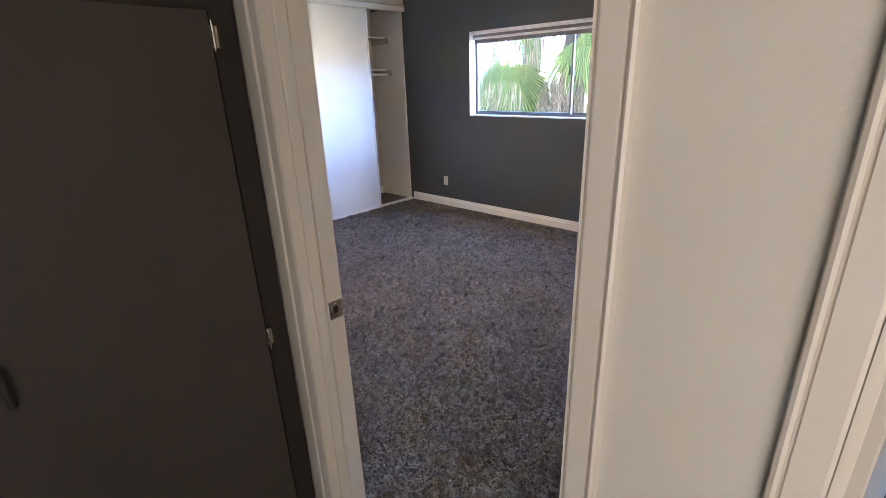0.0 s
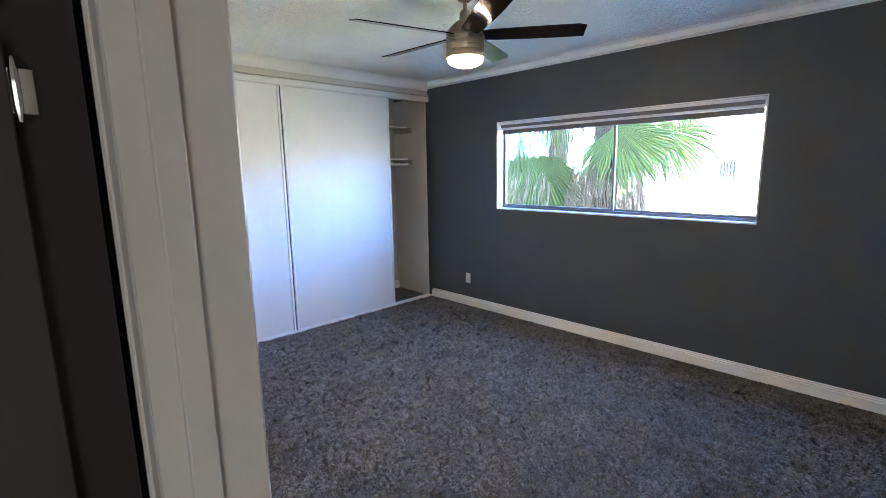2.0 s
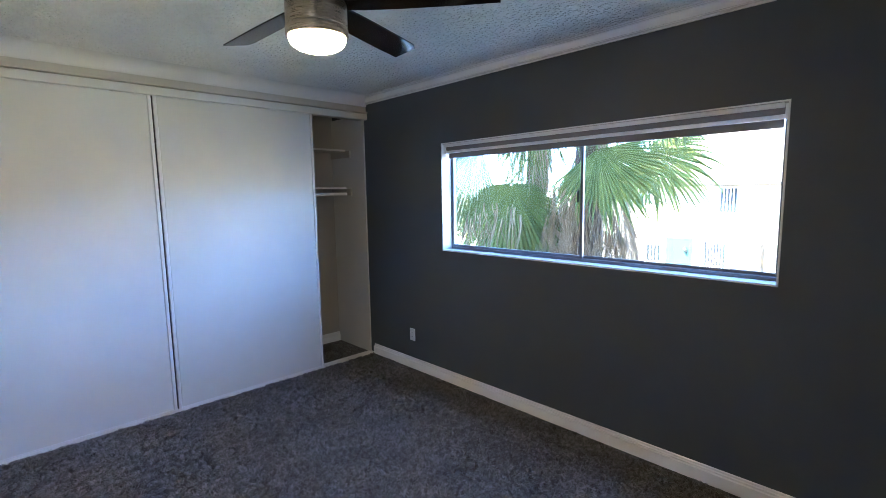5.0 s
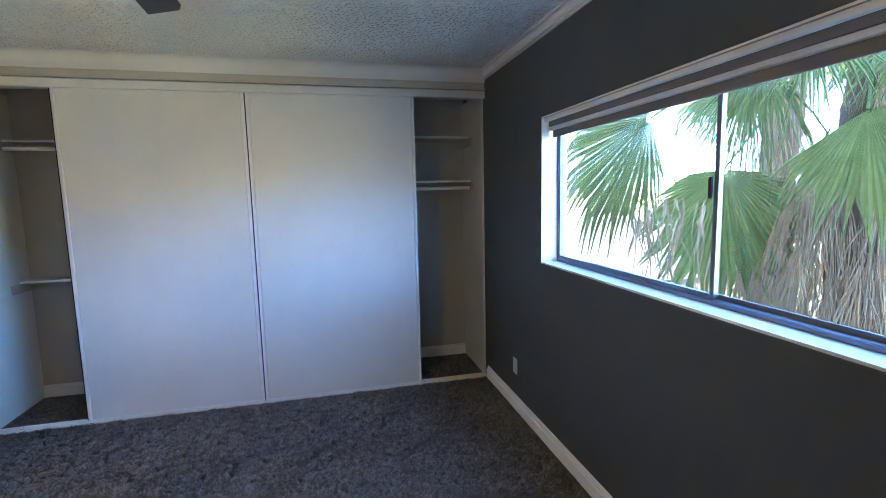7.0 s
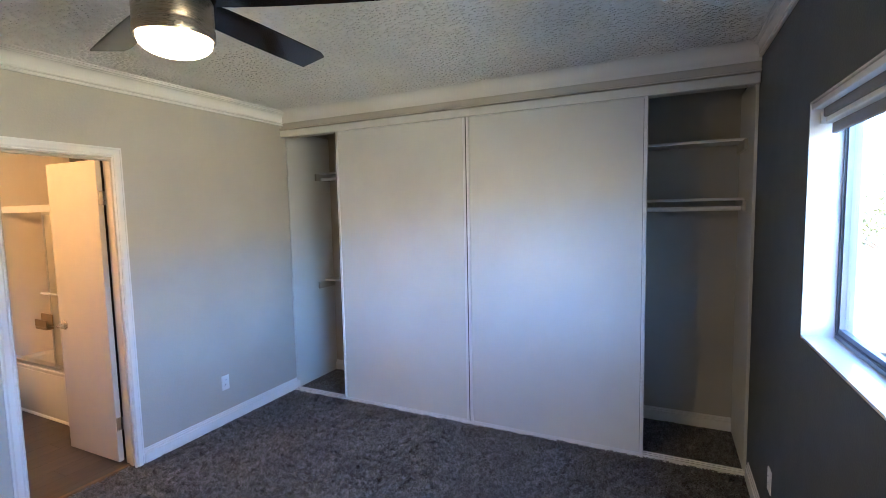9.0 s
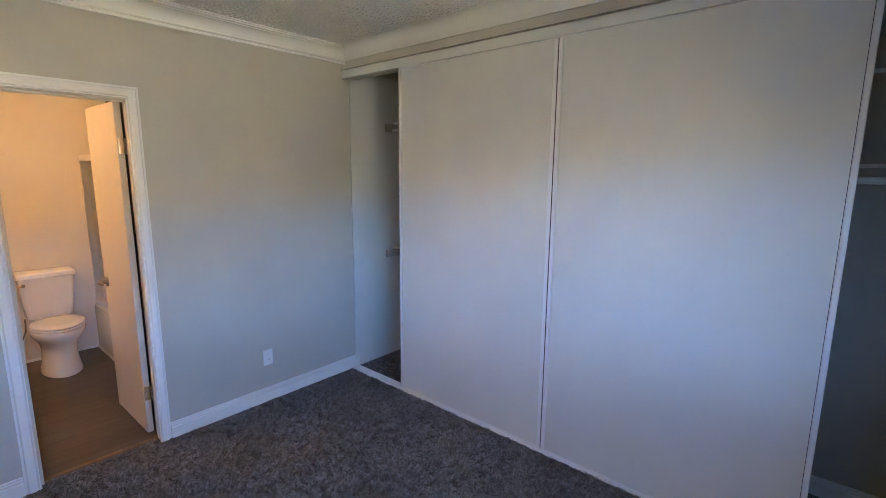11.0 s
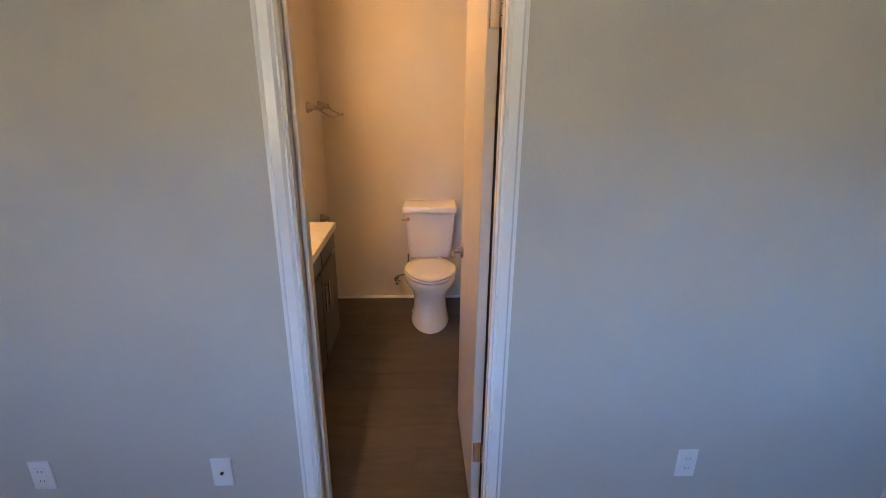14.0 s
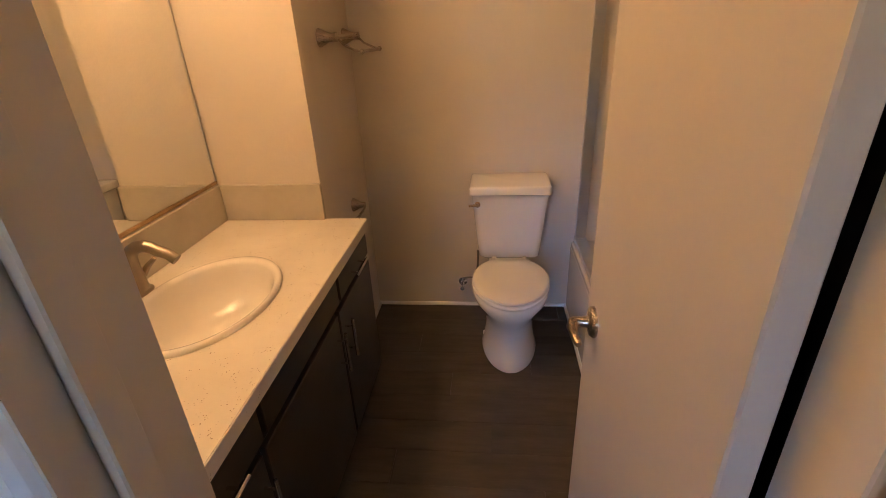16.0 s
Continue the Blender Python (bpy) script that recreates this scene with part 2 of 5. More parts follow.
def box(bm, x0, x1, y0, y1, z0, z1, bevel=0.0, seg=1):
    vs = [bm.verts.new(p) for p in ((x0, y0, z0), (x1, y0, z0), (x1, y1, z0), (x0, y1, z0), (x0, y0, z1), (x1, y0, z1), (x1, y1, z1), (x0, y1, z1))]
    fs = [bm.faces.new([vs[i] for i in f]) for f in ((3, 2, 1, 0), (4, 5, 6, 7), (0, 1, 5, 4), (1, 2, 6, 5), (2, 3, 7, 6), (3, 0, 4, 7))]
    if bevel > 0:
        es = {e for f in fs for e in f.edges}
        bmesh.ops.bevel(bm, geom=list(es), offset=bevel, segments=seg, profile=0.6, affect="EDGES")
    return vs


def bbox(*a, bevel=0.0, seg=1):
    bm = bmesh.new()
    box(bm, *a, bevel=bevel, seg=seg)
    return bm


def loft(bm, rings, closed=True, cap=True):
    """Faces between rings of points, each ring a list of equal length."""
    rows = [[bm.verts.new(p) for p in r] for r in rings]
    n = len(rows[0])
    for a, b in zip(rows, rows[1:]):
        for i in range(n if closed else n - 1):
            j = (i + 1) % n
            bm.faces.new((a[i], a[j], b[j], b[i]))
    if cap and closed:
        bm.faces.new(rows[0][::-1])
        bm.faces.new(rows[-1])
    return rows


def lathe(bm, profile, n=32, m=None, cap=True):
    """Turns (radius, height) pairs about z, then places them by m."""
    m = m or Matrix()
    loft(bm, [[m @ Vector((r * math.cos(2 * math.pi * i / n), r * math.sin(2 * math.pi * i / n), z)) for i in range(n)] for r, z in profile], cap=cap)


def tube(bm, pts, r, n=10):
    """A round bar along points; r is one radius or one for each point."""
    pts = [Vector(p) for p in pts]
    rr = r if isinstance(r, (list, tuple)) else [r] * len(pts)
    rings, up = [], None
    for i, p in enumerate(pts):
        d = (pts[min(i + 1, len(pts) - 1)] - pts[max(i - 1, 0)]).normalized()
        if up is None:
            up = d.orthogonal().normalized()
        up = (up - d * up.dot(d)).normalized()
        s = d.cross(up)
        rings.append([p + (up * math.cos(2 * math.pi * k / n) + s * math.sin(2 * math.pi * k / n)) * rr[i] for k in range(n)])
    loft(bm, rings)


def extrude_profile(bm, prof, a, b, out):
    """A trim: (out, up) pairs swept level from a to b; out points off the wall."""
    a, b, out = Vector(a), Vector(b), Vector(out)
    loft(bm, [[p + out * u + Vector((0, 0, v)) for u, v in prof] for p in (a, b)])


def finish(bm, smooth=35):
    bmesh.ops.recalc_face_normals(bm, faces=bm.faces)
    if smooth:
        lim = radians(smooth)
        for f in bm.faces:
            f.smooth = True
        for e in bm.edges:
            e.smooth = len(e.link_faces) == 2 and e.calc_face_angle(0) < lim


def part(name, bm, material, parent=None, label="", smooth=35):
    finish(bm, smooth)
    me = bpy.data.meshes.new(name)
    bm.to_mesh(me)
    bm.free()
    me.materials.append(material)
    ob = new(name, me)
    if parent is not None:
        ob.parent = parent
    if label:
        tagged(ob, label)
    return ob


def thing(name, label, category, group="", kind="", at=(0, 0, 0)):
    ob = new(name)
    ob.empty_display_size = 0.05
    ob.location = at
    return tagged(ob, label, category, group, kind)


def structure(name, bm, material, label, category="", smooth=35):
    return tagged(part(name, bm, material, None, "", smooth), label, category or name.split("_")[0], "", "structure")


def wall_with_holes(axis, lo, hi, face0, face1, top, holes, bottom=0.0):
    """A wall along x or y from lo to hi, faces at face0 and face1, with (a, b, z0, z1) openings through it."""
    bm = bmesh.new()
    us = sorted({lo, hi} | {v for h in holes for v in h[:2]})
    zs = sorted({bottom, top} | {v for h in holes for v in h[2:]})
    made = {}

    def solid(i, j):
        if not (0 <= i < len(us) - 1 and 0 <= j < len(zs) - 1):
            return False
        u, z = (us[i] + us[i + 1]) / 2, (zs[j] + zs[j + 1]) / 2
        return not any(a < u < b and z0 < z < z1 for a, b, z0, z1 in holes)

    def vert(i, j, side):
        if (i, j, side) not in made:
            f = face1 if side else face0
            made[i, j, side] = bm.verts.new((us[i], f, zs[j]) if axis == "x" else (f, us[i], zs[j]))
        return made[i, j, side]

    def quad(*corners):
        bm.faces.new([vert(*c) for c in corners])

    for i in range(len(us) - 1):
        for j in range(len(zs) - 1):
            if solid(i, j):
                for side in (0, 1):
                    quad((i, j, side), (i + 1, j, side), (i + 1, j + 1, side), (i, j + 1, side))
                if not solid(i - 1, j):
                    quad((i, j, 0), (i, j + 1, 0), (i, j + 1, 1), (i, j, 1))
                if not solid(i + 1, j):
                    quad((i + 1, j, 0), (i + 1, j + 1, 0), (i + 1, j + 1, 1), (i + 1, j, 1))
                if not solid(i, j - 1):
                    quad((i, j, 0), (i + 1, j, 0), (i + 1, j, 1), (i, j, 1))
                if not solid(i, j + 1):
                    quad((i, j + 1, 0), (i + 1, j + 1, 0), (i + 1, j + 1, 1), (i, j + 1, 1))
    return bm


# ---- plan ----
XW, XE = -4.79, -0.268            # closet front, east wall
YB, YN = 0.77, 4.39               # bath wall, window wall
YH = 0.66                         # hall and bath face of the bath wall
CEIL = 2.56
XCB = -5.39                       # closet back
WX0, WX1, WZ0, WZ1 = -3.725, -1.376, 1.136, 2.030
BD0, BD1, BDZ = -3.318, -2.732, 2.030
ED0, ED1, EDZ = -1.228, -0.384, 2.035
SD0, SD1 = -0.055, 0.72
YS = -1.371                       # bath back wall
XV = -1.950                       # wall behind the vanity
XC = -2.380                       # wall beside the toilet
XT = -3.475                       # tub apron
YT = 0.15                         # tub end

# ---- large structure ----
structure("floor", bbox(-5.5, 3.1, -1.6, 4.7, -0.25, -0.012), M_BACKING, "dark backing under shag carpet", "floor")
structure("ceiling", bbox(-5.6, 3.2, -1.7, 4.7, CEIL, CEIL + 0.2), M_CEIL, "off-white ceiling with knockdown texture", "ceiling", 0)
structure("wall_north", wall_with_holes("x", -5.5, 3.1, YN, YN + 0.17, CEIL, [(WX0, WX1, WZ0, WZ1), (0.7, 2.3, 0.9, 2.0)]), M_GREY, "charcoal grey painted window wall", "wall")
structure("wall_bath", wall_with_holes("x", -5.39, 3.0, YH, YB, CEIL, [(BD0, BD1, 0, BDZ), (ED0, ED1, 0, EDZ), (SD0, SD1, 0, 2.035)]), M_WALL, "greige painted wall with bath and entry doorways", "wall")
structure("wall_east", bbox(XE, XE + 0.11, YB, YN, 0, CEIL), M_WALL, "greige painted side wall", "wall")
structure("wall_closet_back", bbox(XCB - 0.11, XCB, YH, YN, 0, CEIL), M_CLOSETSHADE, "closet back wall", "wall")
structure("wall_closet_top", bbox(-4.87, -4.768, YB, YN, 2.345, CEIL), M_WALL, "wall band above closet doors", "wall")
# The opening is added only to hold the hall fill lamp.
structure("wall_hall_south", wall_with_holes("x", -1.9, 3.0, -1.0, -0.89, CEIL, [(-0.8, 2.0, 0.2, 2.3)]), M_WALL, "plain hall wall with an added opening for the fill lamp", "wall")
# Three unseen walls, added to stop blue sky light leaking into the hall.
structure("wall_living_side", bbox(-1.0, 2.2, -1.6, -1.5, 0, CEIL), M_WALL, "added unseen wall that keeps sky light out of the hall", "wall")
structure("wall_living_end", bbox(-1.0, -0.9, -1.498, -1.002, 0, CEIL), M_WALL, "added unseen end wall that keeps sky light out of the hall", "wall")
structure("wall_living_end", bbox(2.1, 2.2, -1.498, -1.002, 0, CEIL), M_WALL, "added unseen end wall that keeps sky light out of the hall", "wall")
structure("wall_hall_end", bbox(3.0, 3.11, -1.0, 4.5, 0, CEIL), M_WALL, "plain end wall", "wall")
structure("wall_bath_south", bbox(-4.4, -1.85, YS - 0.11, YS, 0, CEIL), M_BATHWALL, "cream semi-gloss bath wall behind the toilet", "wall")
structure("wall_bath_column", bbox(XC, XV, YS, -0.723, 0, CEIL), M_BATHWALL, "cream bath wall return beside the vanity", "wall")
structure("wall_bath_east", bbox(XV, XV + 0.08, YS, YH, 0, CEIL), M_BATHWALL, "cream bath wall behind the mirror", "wall")
structure("wall_bath_west", bbox(-4.36, -4.25, YS, YH, 0, CEIL), M_BATHWALL, "cream tub wall", "wall")
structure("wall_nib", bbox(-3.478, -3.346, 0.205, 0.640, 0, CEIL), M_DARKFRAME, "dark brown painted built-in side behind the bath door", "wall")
structure("wall_tub_end", bbox(-4.25, XT - 0.005, YT, YH, 0, CEIL), M_BATHWALL, "cream wall at the tub end", "wall")

# ---- trim ----
BASE = [(0, 0), (0.018, 0), (0.018, 0.068), (0.011, 0.073), (0.011, 0.083), (0.006, 0.087), (0.006, 0.096), (0.002, 0.101), (0, 0.101)]


def baseboard(a, b, out):
    bm = bmesh.new()
    extrude_profile(bm, BASE, a, b, out)
    structure("baseboard", bm, M_TRIM, "white stepped wooden baseboard", "baseboard", 20)


baseboard((-4.74, YN, 0), (XE, YN, 0), (0, -1, 0))
baseboard((XE, YN - 0.016, 0), (XE, YB, 0), (-1, 0, 0))
baseboard((-4.83, YB, 0), (BD0 + 0.022 - 0.062, YB, 0), (0, 1, 0))
baseboard((BD1 + 0.062, YB, 0), (ED0 - 0.057, YB, 0), (0, 1, 0))
baseboard((ED1 + 0.057, YB, 0), (XE, YB, 0), (0, 1, 0))
baseboard((XCB, YB, 0), (XCB, YN - 0.02, 0), (1, 0, 0))
SHOE = [(0, 0), (0.012, 0), (0.011, 0.008), (0.005, 0.016), (0, 0.018)]
for a, b, out in (((XC, YS, 0), (XT, YS, 0), (0, 1, 0)), ((XC, YS, 0), (XC, -0.72, 0), (-1, 0, 0)), ((XT, YS, 0), (XT, YT, 0), (1, 0, 0))):
    bm = bmesh.new()
    extrude_profile(bm, SHOE, a, b, out)
    structure("trim", bm, M_TRIM, "white caulked quarter-round at the bath floor", "trim", 20)


def crown(a, b, out, bottom):
    h, d = CEIL - bottom, (CEIL - bottom) * 0.66
    prof = [(0, 0), (0.012, 0), (0.015, 0.05 * h), (0.013, 0.11 * h), (0.007, 0.13 * h), (0.007, 0.16 * h), (0.016, 0.18 * h), (0.019, 0.23 * h), (0.016, 0.27 * h)]
    prof += [(0.016 + (d - 0.034) * (1 - math.cos(k * math.pi / 12)), (0.27 + 0.50 * math.sin(k * math.pi / 12)) * h) for k in range(1, 7)]
    prof += [(d - 0.018, 0.80 * h), (d - 0.007, 0.81 * h), (d - 0.003, 0.85 * h), (d - 0.007, 0.89 * h), (d - 0.007, 0.91 * h), (d, 0.92 * h), (d, h - 0.002), (0, h - 0.002)]
    bm = bmesh.new()
    extrude_profile(bm, prof, (*a, bottom), (*b, bottom), out)
    structure("crown_molding", bm, M_TRIM, "white cove crown molding under the ceiling", "molding", 25)


crown((-4.768, YN), (XE, YN), (0, -1, 0), 2.484)
crown((-4.768, YB), (XE, YB), (0, 1, 0), 2.440)
crown((XE, YB), (XE, YN), (-1, 0, 0), 2.455)
bm = bmesh.new()
extrude_profile(bm, [(0, 0), (0.008, 0), (0.010, 0.004)] + [(0.010 + 0.085 * (1 - math.cos(k * math.pi / 20)), 0.006 + 0.087 * math.sin(k * math.pi / 20)) for k in range(1, 11)] + [(0, 0.0945)], (-4.768, YB, 2.465), (-4.768, YN, 2.465), (1, 0, 0))
structure("crown_molding", bm, M_COVE, "plain painted cove over the closet", "molding", 30)

RIDGED = [(0, 0), (0, 0.009), (0.005, 0.016), (0.011, 0.010), (0.019, 0.017), (0.042, 0.018), (0.048, 0.011), (0.057, 0.010), (0.057, 0)]


BEADED = [(0, 0), (0, 0.009), (0.002, 0.012), (0.006, 0.0135), (0.040, 0.0135), (0.0415, 0.0095), (0.044, 0.0095), (0.0455, 0.0155), (0.050, 0.018), (0.055, 0.0155), (0.057, 0.010), (0.057, 0)]


def casing(x0, x1, top, y, side, material=M_TRIM, wide=1.0):
    """Moulded casing round three sides of a doorway; side +1 looks to +y."""
    prof = [(u * wide, v) for u, v in (BEADED if material is M_JAMB else RIDGED)]
    bm = bmesh.new()
    for inner, sgn in ((x0, -1), (x1, 1)):
        loft(bm, [[Vector((inner + sgn * u, y + side * v, z if z == 0 else top + u)) for u, v in prof] for z in (0, 1)])
    loft(bm, [[Vector((x + sgn * u, y + side * v, top + u)) for u, v in prof] for x, sgn in ((x0, -1), (x1, 1))])
    structure("door_casing", bm, material, "white moulded door casing", "casing", 20)


def jamb(x0, x1, top, y0, y1, stop_y, material, s=0.012):
    bm = bmesh.new()
    t = 0.004
    box(bm, x0, x0 + t, y0, y1, 0, top - t, 0)
    box(bm, x1 - t, x1, y0, y1, 0, top - t, 0)
    box(bm, x0, x1, y0, y1, top - t, top, 0)
    structure("door_jamb", bm, material, "painted wooden door jamb", "jamb")
    bm = bmesh.new()
    box(bm, x0 + t, x0 + t + s, stop_y, stop_y + 0.035, 0, top - t - s, 0.002)
    box(bm, x1 - t - s, x1 - t, stop_y, stop_y + 0.035, 0, top - t - s, 0.002)
    box(bm, x0 + t, x1 - t, stop_y, stop_y + 0.035, top - t - s, top - t, 0.002)
    structure("door_stop", bm, material, "painted door stop strip", "stop")


casing(BD0 + 0.022, BD1, BDZ, YB, 1, wide=1.08)
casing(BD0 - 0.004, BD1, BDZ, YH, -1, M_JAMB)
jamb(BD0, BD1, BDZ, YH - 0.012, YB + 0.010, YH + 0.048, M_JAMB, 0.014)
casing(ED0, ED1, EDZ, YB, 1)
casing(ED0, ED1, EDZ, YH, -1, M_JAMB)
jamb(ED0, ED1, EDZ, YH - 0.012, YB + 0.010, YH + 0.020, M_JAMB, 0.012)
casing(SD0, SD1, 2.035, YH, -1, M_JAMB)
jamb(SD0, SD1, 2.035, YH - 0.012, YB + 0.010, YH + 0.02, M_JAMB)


def strike_plate(x, y, z, flip):
    """A latch strike let into the jamb, its lip bent round the edge."""
    ob = thing("strike_plate", "nickel latch strike plate screwed to the door jamb", "strike plate", at=(x, y, z))
    bm = bmesh.new()
    for a, b, c, d in ((-0.022, -0.008, -0.029, 0.029), (0.008, 0.026, -0.029, 0.029), (-0.008, 0.008, 0.012, 0.029), (-0.008, 0.008, -0.029, -0.012)):
        box(bm, 0, 0.0022 * flip, a, b, c, d)
    part("plate", bm, M_NICKEL, ob)
    part("latch_hole", bbox(0.0002, 0.0008 * flip + 0.0004, -0.008, 0.008, -0.012, 0.012), M_SLOT, ob, "dark latch hole")
    for z1 in (-0.021, 0.021):
        bm = bmesh.new()
        lathe(bm, [(0.0045, 0), (0.004, 0.0015), (0.0015, 0.002)], 12, pose(0.0022 * flip, 0, z1, 0, 90 * flip, 0))
        part("screw", bm, M_CHROME, ob)


strike_plate(ED0 + 0.0042, YB - 0.018, 0.895, 1)
strike_plate(BD1 - 0.0042, YH + 0.017, 0.915, -1)


# bath door, swung into the bathroom
door = thing("door_1", "open cream slab bath door with a nickel lever", "door", kind="structure", at=(BD0 + 0.004, YH - 0.002, 0))
dm = bbox(0.0, 0.035, -0.562, 0.0, 0.022, 2.022, bevel=0.003)
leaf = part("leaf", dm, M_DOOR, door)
for hz in (0.28, 1.78):
    bm = bmesh.new()
    box(bm, -0.002, 0.031, 0.000, 0.003, hz - 0.045, hz + 0.045, 0.001)
    for k in range(3):
        lathe(bm, [(0.0055, hz - 0.045 + k * 0.03 + 0.001), (0.0055, hz - 0.045 + k * 0.03 + 0.029)], 10, Matrix.Translation((-0.003, 0.006, 0)))
    part("hinge", bm, M_CHROME, door, "metal butt hinge")
knob = new("handle")
knob.parent = door
for side in (1, -1):
    x0 = 0.035 if side > 0 else 0.0
    bm = bmesh.new()
    lathe(bm, [(0.001, 0), (0.033, 0), (0.033, 0.005), (0.029, 0.010), (0.014, 0.013), (0.0115, 0.018), (0.0115, 0.044), (0.001, 0.045)], 28, pose(x0, -0.496, 0.915, 0, 90 * side, 0))
    part("rosette", bm, M_NICKEL, knob)
    bm = bmesh.new()
    xs = x0 + side * 0.048
    pts = [(xs - side * 0.006, -0.496, 0.915), (xs, -0.480, 0.915), (xs, -0.462, 0.915), (xs, -0.448, 0.914), (xs - side * 0.002, -0.436, 0.912), (xs - side * 0.004, -0.424, 0.910)]
    tube(bm, pts, [0.0115, 0.0115, 0.0095, 0.0085, 0.009, 0.006], 12)
    part("lever", bm, M_NICKEL, knob)
door.matrix_basis = pose(-3.303, 0.646, 0, 0, 0, 0.8)
part("latch_plate", bbox(0.007, 0.029, -0.5635, -0.5615, 0.886, 0.944, bevel=0.0005), M_NICKEL, door, "nickel latch plate on the door edge")

# door of the next bedroom, standing open inside it
door2 = thing("door_2", "open cream slab door of the next bedroom", "door", kind="structure")
part("leaf", bbox(0.0, 0.035, 0.0, 0.76, 0.02, 2.025, bevel=0.003), M_DOOR, door2)
bm = bmesh.new()
lathe(bm, [(0.001, 0), (0.03, 0), (0.03, 0.006), (0.012, 0.012), (0.012, 0.03), (0.026, 0.045), (0.026, 0.06), (0.001, 0.07)], 24, pose(0.035, 0.69, 0.92, 0, 90, 0))
part("handle", bm, M_NICKEL, door2, "nickel door knob")
door2.matrix_basis = pose(SD0 + 0.006, YB + 0.004, 0, 0, 0, -9)

# wooden threshold between carpet and plank
structure("threshold", bbox(BD0 + 0.004, BD1 - 0.004, 0.690, 0.722, -0.012, 0.007, bevel=0.003), M_WOODSTRIP, "thin worn wooden threshold strip", "threshold")

# ---- window ----
structure("window_reveal", wall_with_holes("x", WX0 + 0.002, WX1 - 0.002, YN + 0.002, YN + 0.168, WZ1 - 0.002, [(WX0 + 0.010, WX1 - 0.010, WZ0 + 0.012, WZ1 - 0.010)], WZ0 + 0.002), M_TRIM, "white painted window reveal and sill", "reveal")
win = thing("window_1", "wide aluminium sliding window with two clear panes", "window", kind="structure")
FX0, FX1, FZ0, FZ1, FY = WX0 + 0.010, WX1 - 0.010, WZ0 + 0.012, WZ1 - 0.010, YN + 0.105
XM = -2.505
part("window_frame", wall_with_holes("x", FX0, FX1, FY, FY + 0.05, FZ1, [(FX0 + 0.013, FX1 - 0.013, FZ0 + 0.020, FZ1 - 0.022)], FZ0), M_WINFRAME, win)
bm = bmesh.new()
for k in range(2):
    box(bm, FX0 + 0.02, FX1 - 0.02, FY - 0.004 + k * 0.03, FY + 0.002 + k * 0.03, FZ0 + 0.004, FZ0 + 0.018)
part("sill_track", bm, M_WINFRAME, win, "twin aluminium sliding track")


def sash(x0, x1, y, d=0.020):
    z0, z1 = FZ0 + 0.018, FZ1 - 0.02
    ob = part("sash", wall_with_holes("x", x0, x1, y, y + d, z1, [(x0 + 0.016, x1 - 0.020, z0 + 0.020, z1 - 0.022)], z0), M_WINFRAME, win)
    g = part("pane", bbox(x0 + 0.015, x1 - 0.019, y + d / 2 - 0.002, y + d / 2 + 0.002, z0 + 0.019, z1 - 0.021), M_GLASS, ob, "clear glass pane")
    g.visible_shadow = False
    return ob


sash(FX0 + 0.011, XM + 0.016, FY + 0.006)
sash(XM - 0.016, FX1 - 0.011, FY + 0.029, 0.008)
part("latch", bbox(XM - 0.022, XM - 0.008, FY - 0.006, FY + 0.006, 1.545, 1.625, bevel=0.002), M_SLOT, win, "black plastic sash latch")

blind = thing("roller_blind", "grey roller shade rolled up under a white window-head cassette", "blind")
BX0, BX1 = WX0 + 0.014, WX1 - 0.014
part("cassette", bbox(BX0 + 0.012, BX1 - 0.012, YN + 0.036, YN + 0.092, WZ1 - 0.062, WZ1 - 0.0125, bevel=0.006, seg=2), M_FABRIC, blind, "grey fabric covered cassette")
# Added white strip: its colour imitates light on the reveal's soffit.
part("soffit_strip", bbox(BX0 + 0.0125, BX1 - 0.0125, YN + 0.004, YN + 0.034, WZ1 - 0.034, WZ1 - 0.0125, bevel=0.004, seg=2), M_VINYL, blind, "added white strip for the bright reveal soffit")
part("valance_strip", bbox(BX0 + 0.012, BX1 - 0.012, YN + 0.044, YN + 0.090, WZ1 - 0.082, WZ1 - 0.0625, bevel=0.003), M_VINYL, blind, "white metal strip under the cassette")
part("shade", bbox(BX0 + 0.02, BX1 - 0.02, YN + 0.0715, YN + 0.0728, WZ1 - 0.106, WZ1 - 0.0825), M_FABRIC, blind, "grey shade fabric")
part("bottom_rail", bbox(BX0 + 0.018, BX1 - 0.018, YN + 0.062, YN + 0.080, WZ1 - 0.124, WZ1 - 0.0855, bevel=0.005, seg=2), M_FABRIC, blind, "fabric covered bottom rail")
for bx in (BX0, BX1 - 0.012):
    part("bracket", bbox(bx, bx + 0.0115, YN + 0.030, YN + 0.094, WZ1 - 0.086, WZ1 - 0.0125, bevel=0.003), M_VINYL, blind, "white end bracket")

# ---- closet ----
# Paler material than the closet back, so window light is in the colour.
structure("closet_side", bbox(XCB, -4.80, YN - 0.018, YN - 0.002, 0, 2.40), M_PANEL, "closet side panel, paler for the window light on it", "closet side")
structure("closet_side", bbox(XCB, -4.80, YB + 0.002, YB + 0.014, 0, 2.40), M_PANEL, "closet side panel, paler for the window light on it", "closet side")
structure("closet_divider", bbox(XCB, -4.90, 2.56, 2.58, 0, 2.40), M_CLOSETSHADE, "painted closet divider", "closet divider")
structure("closet_header", bbox(-4.768, -4.735, YB, YN - 0.008, 2.337, 2.394, bevel=0.003), M_PANEL, "white header board over the closet track", "header")
structure("closet_fascia", bbox(-4.768, -4.733, YB, YN - 0.002, 2.402, 2.414, bevel=0.002), M_WALL, "thin painted fascia lip above a shadow gap over the header", "header")
bm = bmesh.new()
